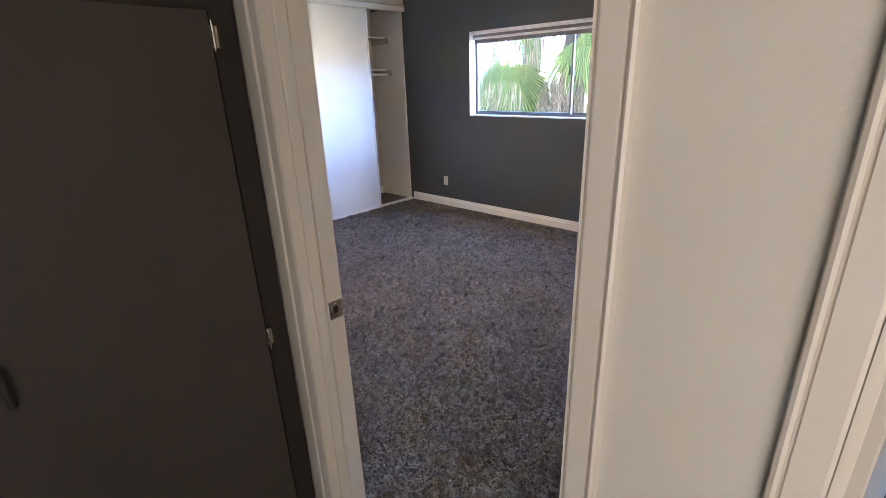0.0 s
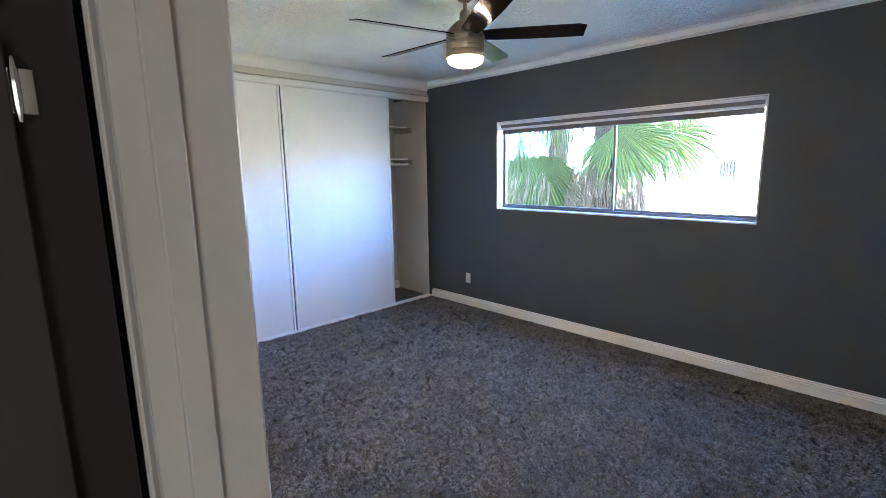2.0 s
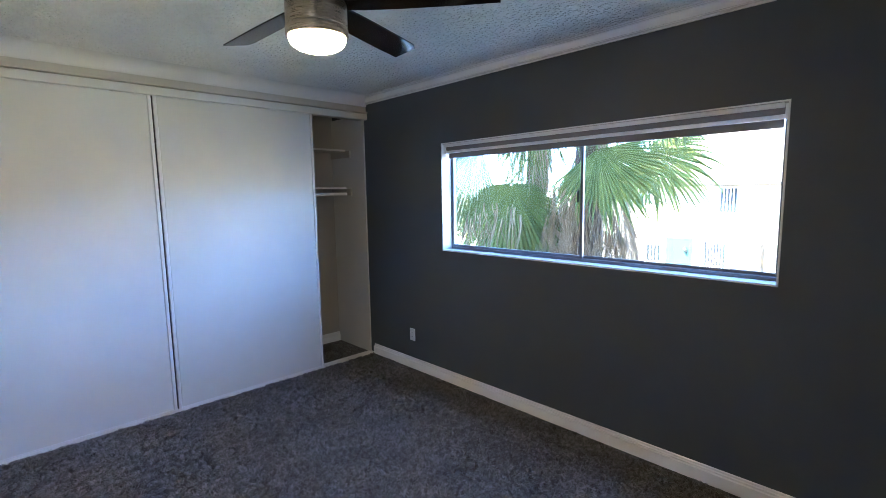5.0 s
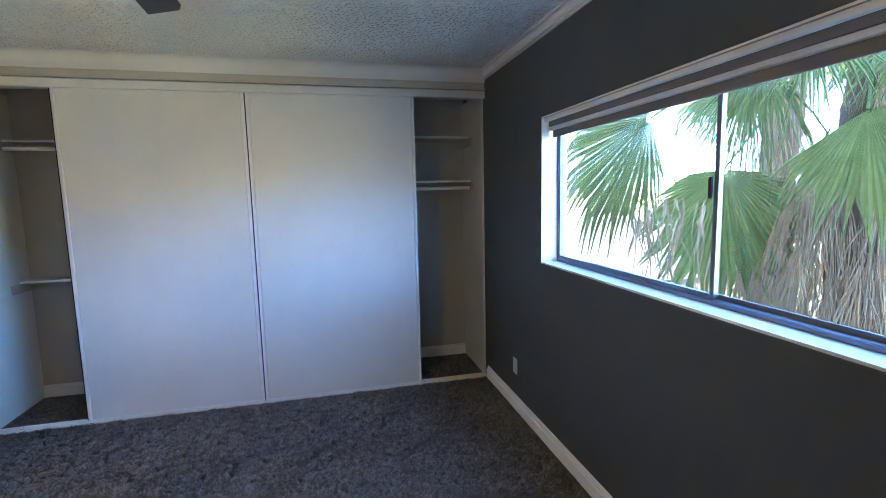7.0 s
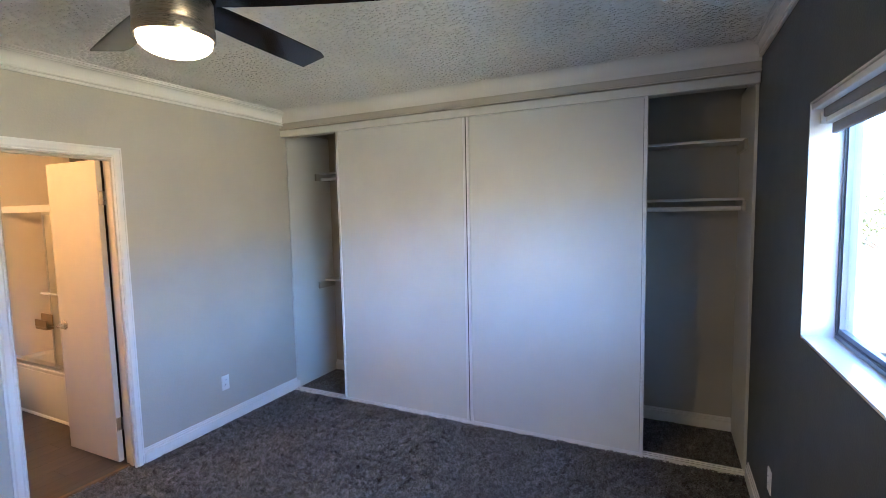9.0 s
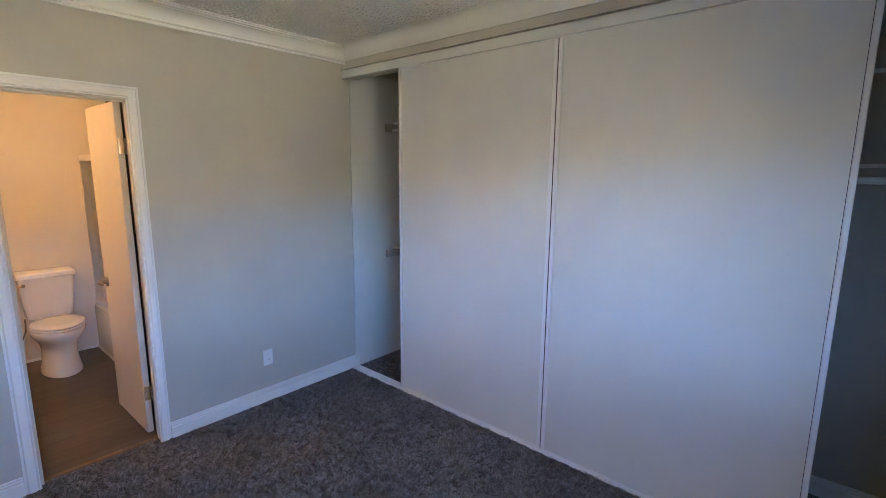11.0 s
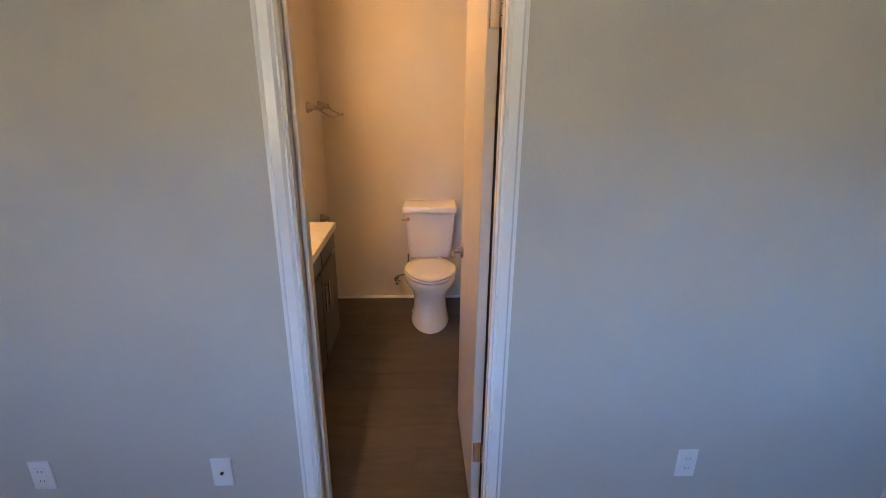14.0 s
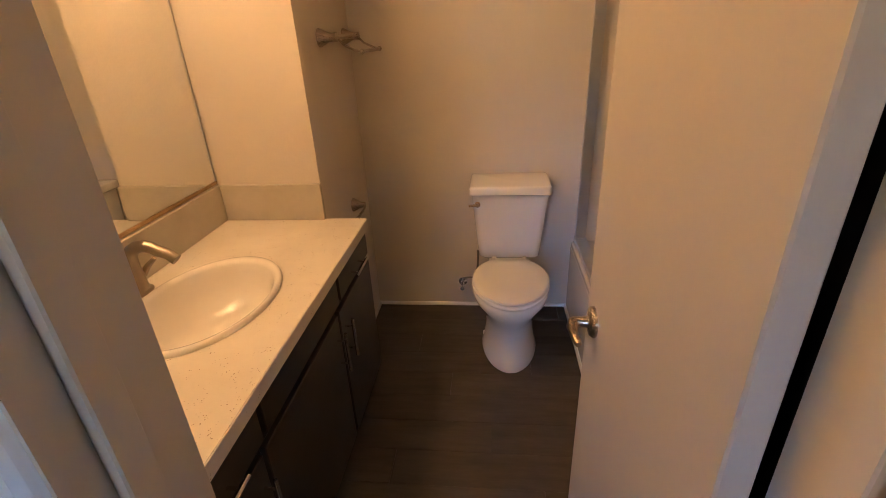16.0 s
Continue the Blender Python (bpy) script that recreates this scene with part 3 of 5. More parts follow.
box(bm, -4.83, -4.757, YB + 0.016, YN - 0.004, -0.010, 0.006)
for x in (-4.815, -4.790, -4.763):
    box(bm, x - 0.003, x + 0.003, YB + 0.016, YN - 0.004, 0.006, 0.013)
structure("closet_track", bm, M_TRIM, "white metal floor track of the closet", "track")


def closet_door(y0, y1, x):
    ob = thing("closet_door", "white sliding closet door panel with thin metal edge frame", "closet door", "sliding closet doors", at=(x, y0, 0.015))
    w, h = y1 - y0, 2.33
    part("panel", bbox(-0.016, 0.0, 0.0245, w - 0.0245, 0.006, h - 0.006), M_PANEL, ob)
    for a in (0.0, w - 0.022):
        bm = bmesh.new()
        prof = [(-0.020, 0), (0.003, 0), (0.006, 0.003), (0.006, 0.019), (0.003, 0.022), (-0.020, 0.022)]
        loft(bm, [[Vector((u, a + v, z)) for u, v in prof] for z in (0, h)])
        part("edge_stile", bm, M_VINYL, ob, "white metal edge pull", 15)
    # Black sheet added to give the panel edge recess its shade.
    part("backing", bbox(-0.019, -0.0165, 0.0225, w - 0.0225, 0.002, h - 0.002), M_SLOT, ob, "black sheet for the shade in the panel edge recess")
    part("bottom_rail", bbox(-0.018, 0.003, 0.014, w - 0.014, 0.0, 0.010), M_VINYL, ob)
    # Black strip filling the seam, in place of shade between the two doors.
    part("seam_shade", bbox(-0.016, -0.003, -0.009, -0.0005, 0.004, h - 0.004), M_SLOT, ob, "black strip for the shade in the door seam")
    part("top_rail", bbox(-0.018, 0.003, 0.014, w - 0.014, h - 0.010, h), M_VINYL, ob)


closet_door(1.365, 2.561, -4.768)
closet_door(2.571, 3.803, -4.760)


def closet_shelf(y0, y1, z, rod, deep=0.26):
    ob = thing("closet_shelf", "white painted closet shelf on wall cleats", "shelf", "closet shelves", at=(XCB, y0, z))
    part("board", bbox(0.001, deep, 0.0, y1 - y0, -0.019, 0, bevel=0.002), M_TRIM, ob)
    for a in (0.0, y1 - y0 - 0.018):
        part("cleat", bbox(0.001, deep + 0.1, a, a + 0.018, -0.085, -0.0195), M_CLOSETSHADE, ob, "painted wooden cleat")
    if rod:
        bm = bmesh.new()
        tube(bm, [(deep + 0.02, 0.018, -0.07), (deep + 0.02, y1 - y0 - 0.018, -0.07)], 0.016, 16)
        part("rod", bm, M_TRIM, ob, "white wooden hanging rod")


closet_shelf(2.581, YN - 0.019, 2.085, False)
closet_shelf(2.581, YN - 0.019, 1.700, True)
closet_shelf(YB + 0.015, 2.559, 2.055, True, 0.13)
closet_shelf(YB + 0.015, 2.559, 0.985, False, 0.14)

# ---- outlets ----


def wall_plate(x, y, z, facing, style, label):
    ob = thing("outlet", label, "outlet", "wall plates", at=(x, y, z))
    bm = bmesh.new()
    rings = []
    for inset, d in ((0, 0.0), (0, 0.003), (0.002, 0.0055), (0.006, 0.0065)):
        w, h = 0.035 - inset, 0.0575 - inset
        rings.append([(w, d, -h), (w, d, h), (-w, d, h), (-w, d, -h)])
    loft(bm, rings)
    part("plate", bm, M_PLATE, ob, "", 20)
    if style == "duplex":
        for zc in (-0.0195, 0.0195):
            bm = bmesh.new()
            lathe(bm, [(0.001, 0), (0.0165, 0), (0.0165, 0.0085), (0.001, 0.0085)], 20, pose(0, 0, zc, -90, 0, 0))
            part("receptacle", bm, M_PLATE, ob)
            for sx in (-0.006, 0.006):
                part("slot", bbox(sx - 0.001, sx + 0.001, 0.0075, 0.0088, zc, zc + 0.008), M_SLOT, ob)
    elif style == "rocker":
        part("rocker", bbox(-0.0165, 0.0165, 0.003, 0.0085, -0.033, 0.033, bevel=0.001), M_PLATE, ob)
        for zc in (-0.020, 0.020):
            for sx in (-0.006, 0.006):
                part("slot", bbox(sx - 0.001, sx + 0.001, 0.0080, 0.0088, zc - 0.004, zc + 0.004), M_SLOT, ob)
    else:
        bm = bmesh.new()
        lathe(bm, [(0.001, 0), (0.0055, 0), (0.0055, 0.012), (0.003, 0.012), (0.003, 0.009), (0.001, 0.009)], 12, pose(0, 0, 0, -90, 0, 0))
        part("coax_jack", bm, M_SLOT, ob, "dark threaded coax jack")
    ob.matrix_basis = pose(x, y, z, 0, 0, 0 if facing > 0 else 180)


wall_plate(-4.138, YN, 0.320, -1, "duplex", "white duplex outlet on the charcoal wall")
wall_plate(-0.486, YN, 0.302, -1, "duplex", "white duplex outlet on the charcoal wall near the corner")
wall_plate(-4.020, YB, 0.325, 1, "duplex", "white duplex outlet on the greige wall")
wall_plate(-2.405, YB, 0.335, 1, "coax", "white coax wall plate beside the bath door")
wall_plate(-1.815, YB, 0.340, 1, "rocker", "white rectangular outlet on the greige wall")

# ---- ceiling fan ----
fan = thing("ceiling_fan", "brushed nickel ceiling fan with five dark blades and a lit bowl", "ceiling fan", at=(-2.486, 2.583, 0))
bm = bmesh.new()
lathe(bm, [(0.001, CEIL - 0.001), (0.070, CEIL - 0.001), (0.070, CEIL - 0.030), (0.060, CEIL - 0.055), (0.036, CEIL - 0.078), (0.018, CEIL - 0.084), (0.001, CEIL - 0.084)], 36)
part("canopy", bm, M_NICKEL, fan)
bm = bmesh.new()
lathe(bm, [(0.0125, 2.38), (0.0125, CEIL - 0.08)], 16)
part("downrod", bm, M_NICKEL, fan)
bm = bmesh.new()
lathe(bm, [(0.001, 2.435), (0.022, 2.435), (0.030, 2.42), (0.032, 2.385), (0.055, 2.372), (0.080, 2.350), (0.096, 2.330), (0.106, 2.312), (0.109, 2.290), (0.109, 2.226), (0.106, 2.220), (0.106, 2.216), (0.111, 2.212), (0.111, 2.186), (0.108, 2.180), (0.001, 2.180)], 48)
part("motor_housing", bm, M_NICKEL, fan)
bm = bmesh.new()
lathe(bm, [(0.100, 2.182)] + [(0.100 * math.cos(a), 2.174 - 0.042 * math.sin(a)) for a in (0.0, 0.25, 0.5, 0.75, 1.0, 1.25, 1.45)] + [(0.001, 2.132)], 40)
part("light_bowl", bm, M_BULB, fan, "lit opal glass bowl")
for k in range(5):
    bm = bmesh.new()
    rings = []
    for r, w0, w1 in ((0.090, -0.045, 0.045), (0.16, -0.054, 0.054), (0.30, -0.060, 0.060), (0.50, -0.064, 0.062), (0.618, -0.066, 0.060), (0.658, -0.052, 0.060)):
        pit = radians(-13)
        rings.append([(r, a * math.cos(pit), a * math.sin(pit) + t) for a, t in ((w0, -0.003), (w1, -0.003), (w1, 0.003), (w0, 0.003))])
    loft(bm, rings)
    b = part("blade", bm, M_BLADE, fan, "dark espresso fan blade")
    b.matrix_basis = pose(0, 0, 2.302, 0, 0, 39 + 72 * k)
    bm = bmesh.new()
    box(bm, 0.06, 0.150, -0.022, 0.022, 0.004, 0.009, 0.001)
    for sx, sy in ((0.125, -0.012), (0.125, 0.012), (0.145, 0)):
        lathe(bm, [(0.004, 0.009), (0.004, 0.0115), (0.001, 0.012)], 8, Matrix.Translation((sx, sy, 0)))
    arm = part("blade_arm", bm, M_NICKEL, fan, "nickel blade bracket")
    arm.matrix_basis = pose(0, 0, 2.302, 0, 0, 39 + 72 * k) @ pose(0, 0, 0, -13, 0, 0)

# ---- hall linen cabinet ----
cab = thing("linen_cabinet", "dark brown built-in linen cabinet with slab doors", "cabinet")
XF = -1.345
bm = bmesh.new()
for y0, y1, z0, z1 in ((-0.885, -0.845, 0, 2.5), (-0.085, -0.045, 0, 2.5), (0.555, 0.643, 0, 2.5), (-0.845, -0.085, 1.715, 1.755), (-0.045, 0.555, 1.700, 1.765), (-0.845, -0.085, 0, 0.1), (-0.045, 0.555, 0, 0.1), (-0.845, -0.085, 2.44, 2.5), (-0.045, 0.555, 2.44, 2.5)):
    box(bm, XF - 0.02, XF, y0, y1, z0, z1)
part("face_frame", bm, M_DARKFRAME, cab, "dark brown painted face frame")
bm = bmesh.new()
box(bm, XF - 0.50, XF - 0.485, -0.885, 0.643, 0, 2.5)
box(bm, XF - 0.484, XF - 0.021, 0.628, 0.643, 0, 2.5)
box(bm, XF - 0.484, XF - 0.021, -0.885, -0.870, 0, 2.5)
part("carcass", bm, M_DARKFRAME, cab)
for y0, y1 in ((-0.865, -0.072), (-0.058, 0.572)):
    for z0, z1 in ((0.085, 1.722), (1.752, 2.46)):
        d = part("door", bbox(XF + 0.001, XF + 0.019, y0, y1, z0, z1, bevel=0.002), M_DARK, cab, "dark brown slab cabinet door")
        hy = y1 + 0.006 if y0 > -0.1 else y0 - 0.006
        for hz in ((0.83, 1.665) if z0 < 1 else (1.86, 2.35)):
            bm = bmesh.new()
            tube(bm, [(XF + 0.014, hy, hz - 0.036), (XF + 0.016, hy, hz - 0.020), (XF + 0.016, hy, hz + 0.020), (XF + 0.014, hy, hz + 0.036)], [0.002, 0.0045, 0.0045, 0.002], 8)
            box(bm, XF + 0.0005, XF + 0.004, hy - 0.006, hy + 0.018, hz - 0.026, hz + 0.026, 0.001)
            part("hinge", bm, M_CHROME, d, "worn nickel cabinet hinge")
        if y0 > -0.1 and z0 < 1:
            bm = bmesh.new()
            tube(bm, [(XF + 0.019, 0.012, 0.925), (XF + 0.042, 0.012, 0.935), (XF + 0.046, 0.012, 0.975), (XF + 0.042, 0.012, 1.015), (XF + 0.019, 0.012, 1.025)], [0.007, 0.006, 0.0065, 0.006, 0.007], 10)
            part("pull", bm, M_SLOT, d, "black bow pull")

# ---- bathroom ----
# vanity
van = thing("vanity_cabinet", "espresso bath vanity cabinet with drawers, doors and bar pulls", "vanity")
VX, VY0, VY1 = -2.520, -0.721, YH - 0.004
bm = bmesh.new()
box(bm, VX, VX + 0.018, VY0, VY1, 0.09, 0.764)
box(bm, VX + 0.019, XV - 0.002, VY0, VY0 + 0.018, 0.09, 0.764)
box(bm, VX + 0.019, XV - 0.002, VY1 - 0.018, VY1, 0.09, 0.764)
box(bm, VX + 0.019, XV - 0.002, VY0 + 0.019, VY1 - 0.019, 0.09, 0.108)
box(bm, VX + 0.06, XV - 0.002, VY0, VY1, 0.0, 0.09)
# Near-black body supplies the shade seen between drawer and door fronts.
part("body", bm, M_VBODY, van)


def bar_pull(parent, a, b):
    """A bar handle between two stand-offs on the vanity front."""
    a, b = Vector(a), Vector(b)
    bm = bmesh.new()
    tube(bm, [a, b], 0.0055, 12)
    for k in (0.2, 0.8):
        p = a.lerp(b, k)
        tube(bm, [p, p + Vector((0.030, 0, 0))], 0.004, 8)
    part("handle", bm, M_CHROME, parent, "bright metal bar pull")


FXA, FXB = VX - 0.019, VX - 0.001
for y0, y1 in ((-0.712, -0.338), (-0.318, 0.238), (0.258, 0.648)):
    d = part("drawer_front", bbox(FXA, FXB, y0, y1, 0.655, 0.756, bevel=0.002), M_ESPRESSO, van)
    if y1 - y0 < 0.5:
        c = (y0 + y1) / 2
        bar_pull(d, (FXA - 0.030, c - 0.075, 0.690), (FXA - 0.030, c + 0.075, 0.690))
for y0, y1, hy in ((-0.712, -0.300, -0.335), (-0.284, 0.262, -0.248), (0.278, 0.648, 0.304)):
    d = part("door", bbox(FXA, FXB, y0, y1, 0.095, 0.632, bevel=0.002), M_ESPRESSO, van)
    bar_pull(d, (FXA - 0.030, hy, 0.432), (FXA - 0.030, hy, 0.585))

# worktop with an oval cut-out
SXC, SYC, SRX, SRY = -2.242, -0.085, 0.194, 0.268
CX0, CX1, CY0, CY1, CZ = -2.549, XV - 0.001, -0.7215, YH - 0.003, 0.806


def rect_point(a):
    c, q = math.cos(a), math.sin(a)
    tx = ((CX1 - SXC) if c > 0 else (CX0 - SXC)) / c if abs(c) > 1e-9 else 1e9
    ty = ((CY1 - SYC) if q > 0 else (CY0 - SYC)) / q if abs(q) > 1e-9 else 1e9
    k = min(tx, ty)
    return SXC + c * k, SYC + q * k


angles = sorted([2 * math.pi * i / 72 for i in range(72)] + [math.atan2(y - SYC, x - SXC) % (2 * math.pi) for x in (CX0, CX1) for y in (CY0, CY1)])
oval = [(SXC + (SRX - 0.012) * math.cos(a), SYC + (SRY - 0.012) * math.sin(a)) for a in angles]
rim = [rect_point(a) for a in angles]
bm = bmesh.new()
loft(bm, [[(*p, CZ - 0.040) for p in oval], [(*p, CZ) for p in oval], [(*p, CZ) for p in rim], [(*p, CZ - 0.040) for p in rim]], cap=False)
top = thing("worktop", "cream speckled laminate vanity top with an oval cut-out", "countertop")
part("slab", bm, M_COUNTER, top, "", 30)
part("front_edge", bbox(CX0 - 0.0035, CX0 - 0.0003, CY0, CY1, CZ - 0.041, CZ - 0.0006, bevel=0.001), M_COUNTER, top, "glued-on laminate front edge")
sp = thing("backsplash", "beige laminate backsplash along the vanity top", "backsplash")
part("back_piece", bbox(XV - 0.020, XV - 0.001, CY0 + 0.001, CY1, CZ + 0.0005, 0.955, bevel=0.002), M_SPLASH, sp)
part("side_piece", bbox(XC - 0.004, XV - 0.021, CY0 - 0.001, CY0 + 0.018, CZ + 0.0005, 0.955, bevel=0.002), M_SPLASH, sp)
# oval drop-in basin
basin = thing("basin", "white oval drop-in basin in the vanity top", "sink")
bm = bmesh.new()
rings = []
for f, z in ((1.00, 0.001), (1.00, 0.006), (0.985, 0.012), (0.955, 0.014), (0.91, 0.011), (0.87, 0.0), (0.83, -0.025), (0.76, -0.065), (0.62, -0.105), (0.42, -0.128), (0.20, -0.137), (0.075, -0.139)):
    rings.append([(SXC + SRX * f * math.cos(2 * math.pi * i / 64), SYC + SRY * f * math.sin(2 * math.pi * i / 64), CZ + z) for i in range(64)])
loft(bm, rings, cap=False)
part("bowl", bm, M_PORCELAIN, basin, "", 60)
bm = bmesh.new()
lathe(bm, [(0.026, 0), (0.026, 0.003), (0.018, 0.004), (0.016, 0.001), (0.001, 0.0012)], 24, Matrix.Translation((SXC, SYC, CZ - 0.1395)))
part("drain", bm, M_CHROME, basin, "chrome pop-up drain")
# faucet
tap = thing("faucet", "brushed nickel single-lever faucet behind the basin", "faucet", at=(-2.030, -0.105, CZ + 0.012))
bm = bmesh.new()
lathe(bm, [(0.001, 0), (0.030, 0), (0.030, 0.005), (0.026, 0.010), (0.025, 0.020), (0.024, 0.055), (0.022, 0.075), (0.001, 0.077)], 28)
bmesh.ops.scale(bm, vec=(0.85, 1.5, 1), verts=[v for v in bm.verts if v.co.z < 0.012])
part("base", bm, M_FAUCET, tap)
bm = bmesh.new()
pts = [(0, 0, 0.06)] + [(-0.055 + 0.055 * math.cos(a), 0, 0.10 + 0.052 * math.sin(a)) for a in (0.0, 0.4, 0.8, 1.2, 1.6, 2.0, 2.35)] + [(-0.122, 0, 0.128), (-0.144, 0, 0.110)]
tube(bm, pts, [0.022, 0.021, 0.020, 0.019, 0.018, 0.0175, 0.017, 0.0165, 0.016, 0.0165], 16)
part("spout", bm, M_FAUCET, tap)
bm = bmesh.new()
tube(bm, [(0, -0.004, 0.045), (-0.002, -0.028, 0.050), (-0.012, -0.042, 0.068), (-0.034, -0.052, 0.090)], [0.014, 0.012, 0.009, 0.007], 12)
part("lever", bm, M_FAUCET, tap)
# mirror and vanity light
mir = thing("vanity_mirror", "large frameless mirror with metal edge channel over the vanity", "mirror")
part("glass", bbox(XV - 0.006, XV - 0.001, -0.708, 0.640, 0.974, 1.930), M_MIRROR, mir)
part("bottom_channel", bbox(XV - 0.010, XV - 0.001, -0.714, 0.646, 0.960, 0.973, bevel=0.001), M_BRASS, mir, "brass bottom channel")
part("side_channel", bbox(XV - 0.009, XV - 0.001, -0.715, -0.7085, 0.9735, 1.930, bevel=0.001), M_ALU, mir, "metal side channel")
vl = thing("vanity_light", "lit nickel vanity light bar above the mirror", "light")
part("backplate", bbox(XV - 0.03, XV - 0.001, -0.42, 0.36, 2.22, 2.31, bevel=0.006), M_NICKEL, vl)
for y in (-0.30, -0.03, 0.24):
    bm = bmesh.new()
    lathe(bm, [(0.001, -0.055), (0.040, -0.055), (0.055, -0.03), (0.060, 0.0), (0.050, 0.035), (0.025, 0.055), (0.001, 0.056)], 24, Matrix.Translation((XV - 0.13, y, 2.25)))
    part("globe", bm, M_VBULB, vl, "lit opal glass globe")
    bm = bmesh.new()
    tube(bm, [(XV - 0.03, y, 2.27), (XV - 0.13, y, 2.325), (XV - 0.13, y, 2.30)], 0.008, 8)
    part("arm", bm, M_NICKEL, vl)

# toilet
wc = thing("toilet", "white two-piece toilet with closed lid", "toilet", at=(-3.137, YS, 0))


def oval_ring(cy, rx, ryf, ryb, z, n=40, egg=0.12):
    out = []
    for i in range(n):
        a = 2 * math.pi * i / n
        q, c = math.sin(a), math.cos(a)
        out.append((rx * c * (1 - egg * max(q, 0) ** 2), cy + (ryf if q > 0 else ryb) * q, z))
    return out


bm = bmesh.new()
loft(bm, [oval_ring(0.36, 0.134, 0.245, 0.26, 0.001, egg=0.05), oval_ring(0.36, 0.136, 0.247, 0.26, 0.014, egg=0.05), oval_ring(0.36, 0.126, 0.236, 0.255, 0.05, egg=0.05), oval_ring(0.36, 0.116, 0.225, 0.25, 0.12, egg=0.05), oval_ring(0.36, 0.114, 0.222, 0.24, 0.19, egg=0.05), oval_ring(0.38, 0.124, 0.230, 0.24, 0.25), oval_ring(0.40, 0.150, 0.245, 0.24, 0.30), oval_ring(0.42, 0.172, 0.243, 0.24, 0.335), oval_ring(0.42, 0.178, 0.248, 0.24, 0.360), oval_ring(0.42, 0.178, 0.248, 0.24, 0.378), oval_ring(0.42, 0.172, 0.242, 0.235, 0.386)])
part("bowl", bm, M_PORCELAIN, wc, "", 60)
bm = bmesh.new()
box(bm, -0.105, 0.105, 0.03, 0.26, 0.24, 0.404, 0.02, 3)
part("deck", bm, M_PORCELAIN, wc)
bm = bmesh.new()
loft(bm, [oval_ring(0.435, 0.174, 0.236, 0.195, 0.388), oval_ring(0.435, 0.180, 0.242, 0.198, 0.393), oval_ring(0.435, 0.180, 0.242, 0.198, 0.402), oval_ring(0.435, 0.174, 0.236, 0.194, 0.407)])
part("seat", bm, M_SEAT, wc, "white plastic seat ring", 50)
bm = bmesh.new()


def squared(ring, back):
    return [(x, max(y, back), z) for x, y, z in ring]


loft(bm, [squared(oval_ring(0.435, 0.172, 0.232, 0.21, 0.409), 0.250), squared(oval_ring(0.435, 0.178, 0.240, 0.21, 0.415), 0.246), squared(oval_ring(0.435, 0.177, 0.239, 0.21, 0.422), 0.246), squared(oval_ring(0.435, 0.166, 0.226, 0.20, 0.429), 0.252), squared(oval_ring(0.435, 0.10, 0.14, 0.15, 0.431), 0.30)])
part("lid", bm, M_SEAT, wc, "closed white plastic lid", 50)
for sx in (-0.075, 0.075):
    bm = bmesh.new()
    lathe(bm, [(0.001, 0.404), (0.014, 0.404), (0.014, 0.424), (0.010, 0.429), (0.001, 0.430)], 16, Matrix.Translation((sx, 0.236, 0)))
    part("seat_hinge", bm, M_SEAT, wc)


def tank_ring(w, y0, y1, z, r=0.03, n=6):
    out = []
    for cx, cy, a0 in ((w - r, y1 - r, 0), (-w + r, y1 - r, 90), (-w + r, y0 + r, 180), (w - r, y0 + r, 270)):
        out += [(cx + r * math.cos(radians(a0 + 90 * k / n)), cy + r * math.sin(radians(a0 + 90 * k / n)), z) for k in range(n + 1)]
    return out


bm = bmesh.new()
loft(bm, [tank_ring(0.140, 0.03, 0.20, 0.408), tank_ring(0.152, 0.024, 0.212, 0.420), tank_ring(0.160, 0.022, 0.222, 0.50), tank_ring(0.174, 0.020, 0.240, 0.66), tank_ring(0.182, 0.018, 0.250, 0.759)])
part("tank", bm, M_PORCELAIN, wc, "", 50)
bm = bmesh.new()
loft(bm, [tank_ring(0.188, 0.014, 0.258, 0.760, 0.018), tank_ring(0.193, 0.012, 0.263, 0.764, 0.02), tank_ring(0.193, 0.012, 0.263, 0.794, 0.02), tank_ring(0.190, 0.015, 0.260, 0.801, 0.02), tank_ring(0.18, 0.025, 0.25, 0.804, 0.02)])
part("tank_lid", bm, M_PORCELAIN, wc, "", 50)
bm = bmesh.new()
lathe(bm, [(0.001, 0), (0.014, 0), (0.014, 0.006), (0.009, 0.010), (0.009, 0.018), (0.001, 0.018)], 16, pose(0.155, 0.247, 0.715, -90, 0, 0))
tube(bm, [(0.158, 0.262, 0.715), (0.180, 0.262, 0.714), (0.196, 0.260, 0.712)], [0.007, 0.006, 0.007], 10)
part("flush_lever", bm, M_BRASS, wc, "brass flush lever")
bm = bmesh.new()
lathe(bm, [(0.001, 0), (0.011, 0), (0.010, 0.012), (0.001, 0.014)], 12, pose(0.118, 0.34, 0.045, 0, 90, 0))
part("bolt_cap", bm, M_SEAT, wc)
# supply valve and hose
valve = thing("supply_valve", "chrome stop valve with braided hose beside the toilet", "valve", at=(-2.885, YS, 0.0))
bm = bmesh.new()
lathe(bm, [(0.001, 0), (0.026, 0), (0.024, 0.006), (0.008, 0.010), (0.008, 0.05), (0.001, 0.05)], 18, pose(0, 0.001, 0.16, -90, 0, 0))
lathe(bm, [(0.001, 0), (0.010, 0), (0.010, 0.035), (0.001, 0.035)], 12, pose(0, 0.045, 0.145, 0, 0, 0))
lathe(bm, [(0.001, 0), (0.016, 0), (0.012, 0.014), (0.001, 0.016)], 12, pose(0, 0.062, 0.150, -90, 0, 0))
part("body", bm, M_CHROME, valve)
bm = bmesh.new()
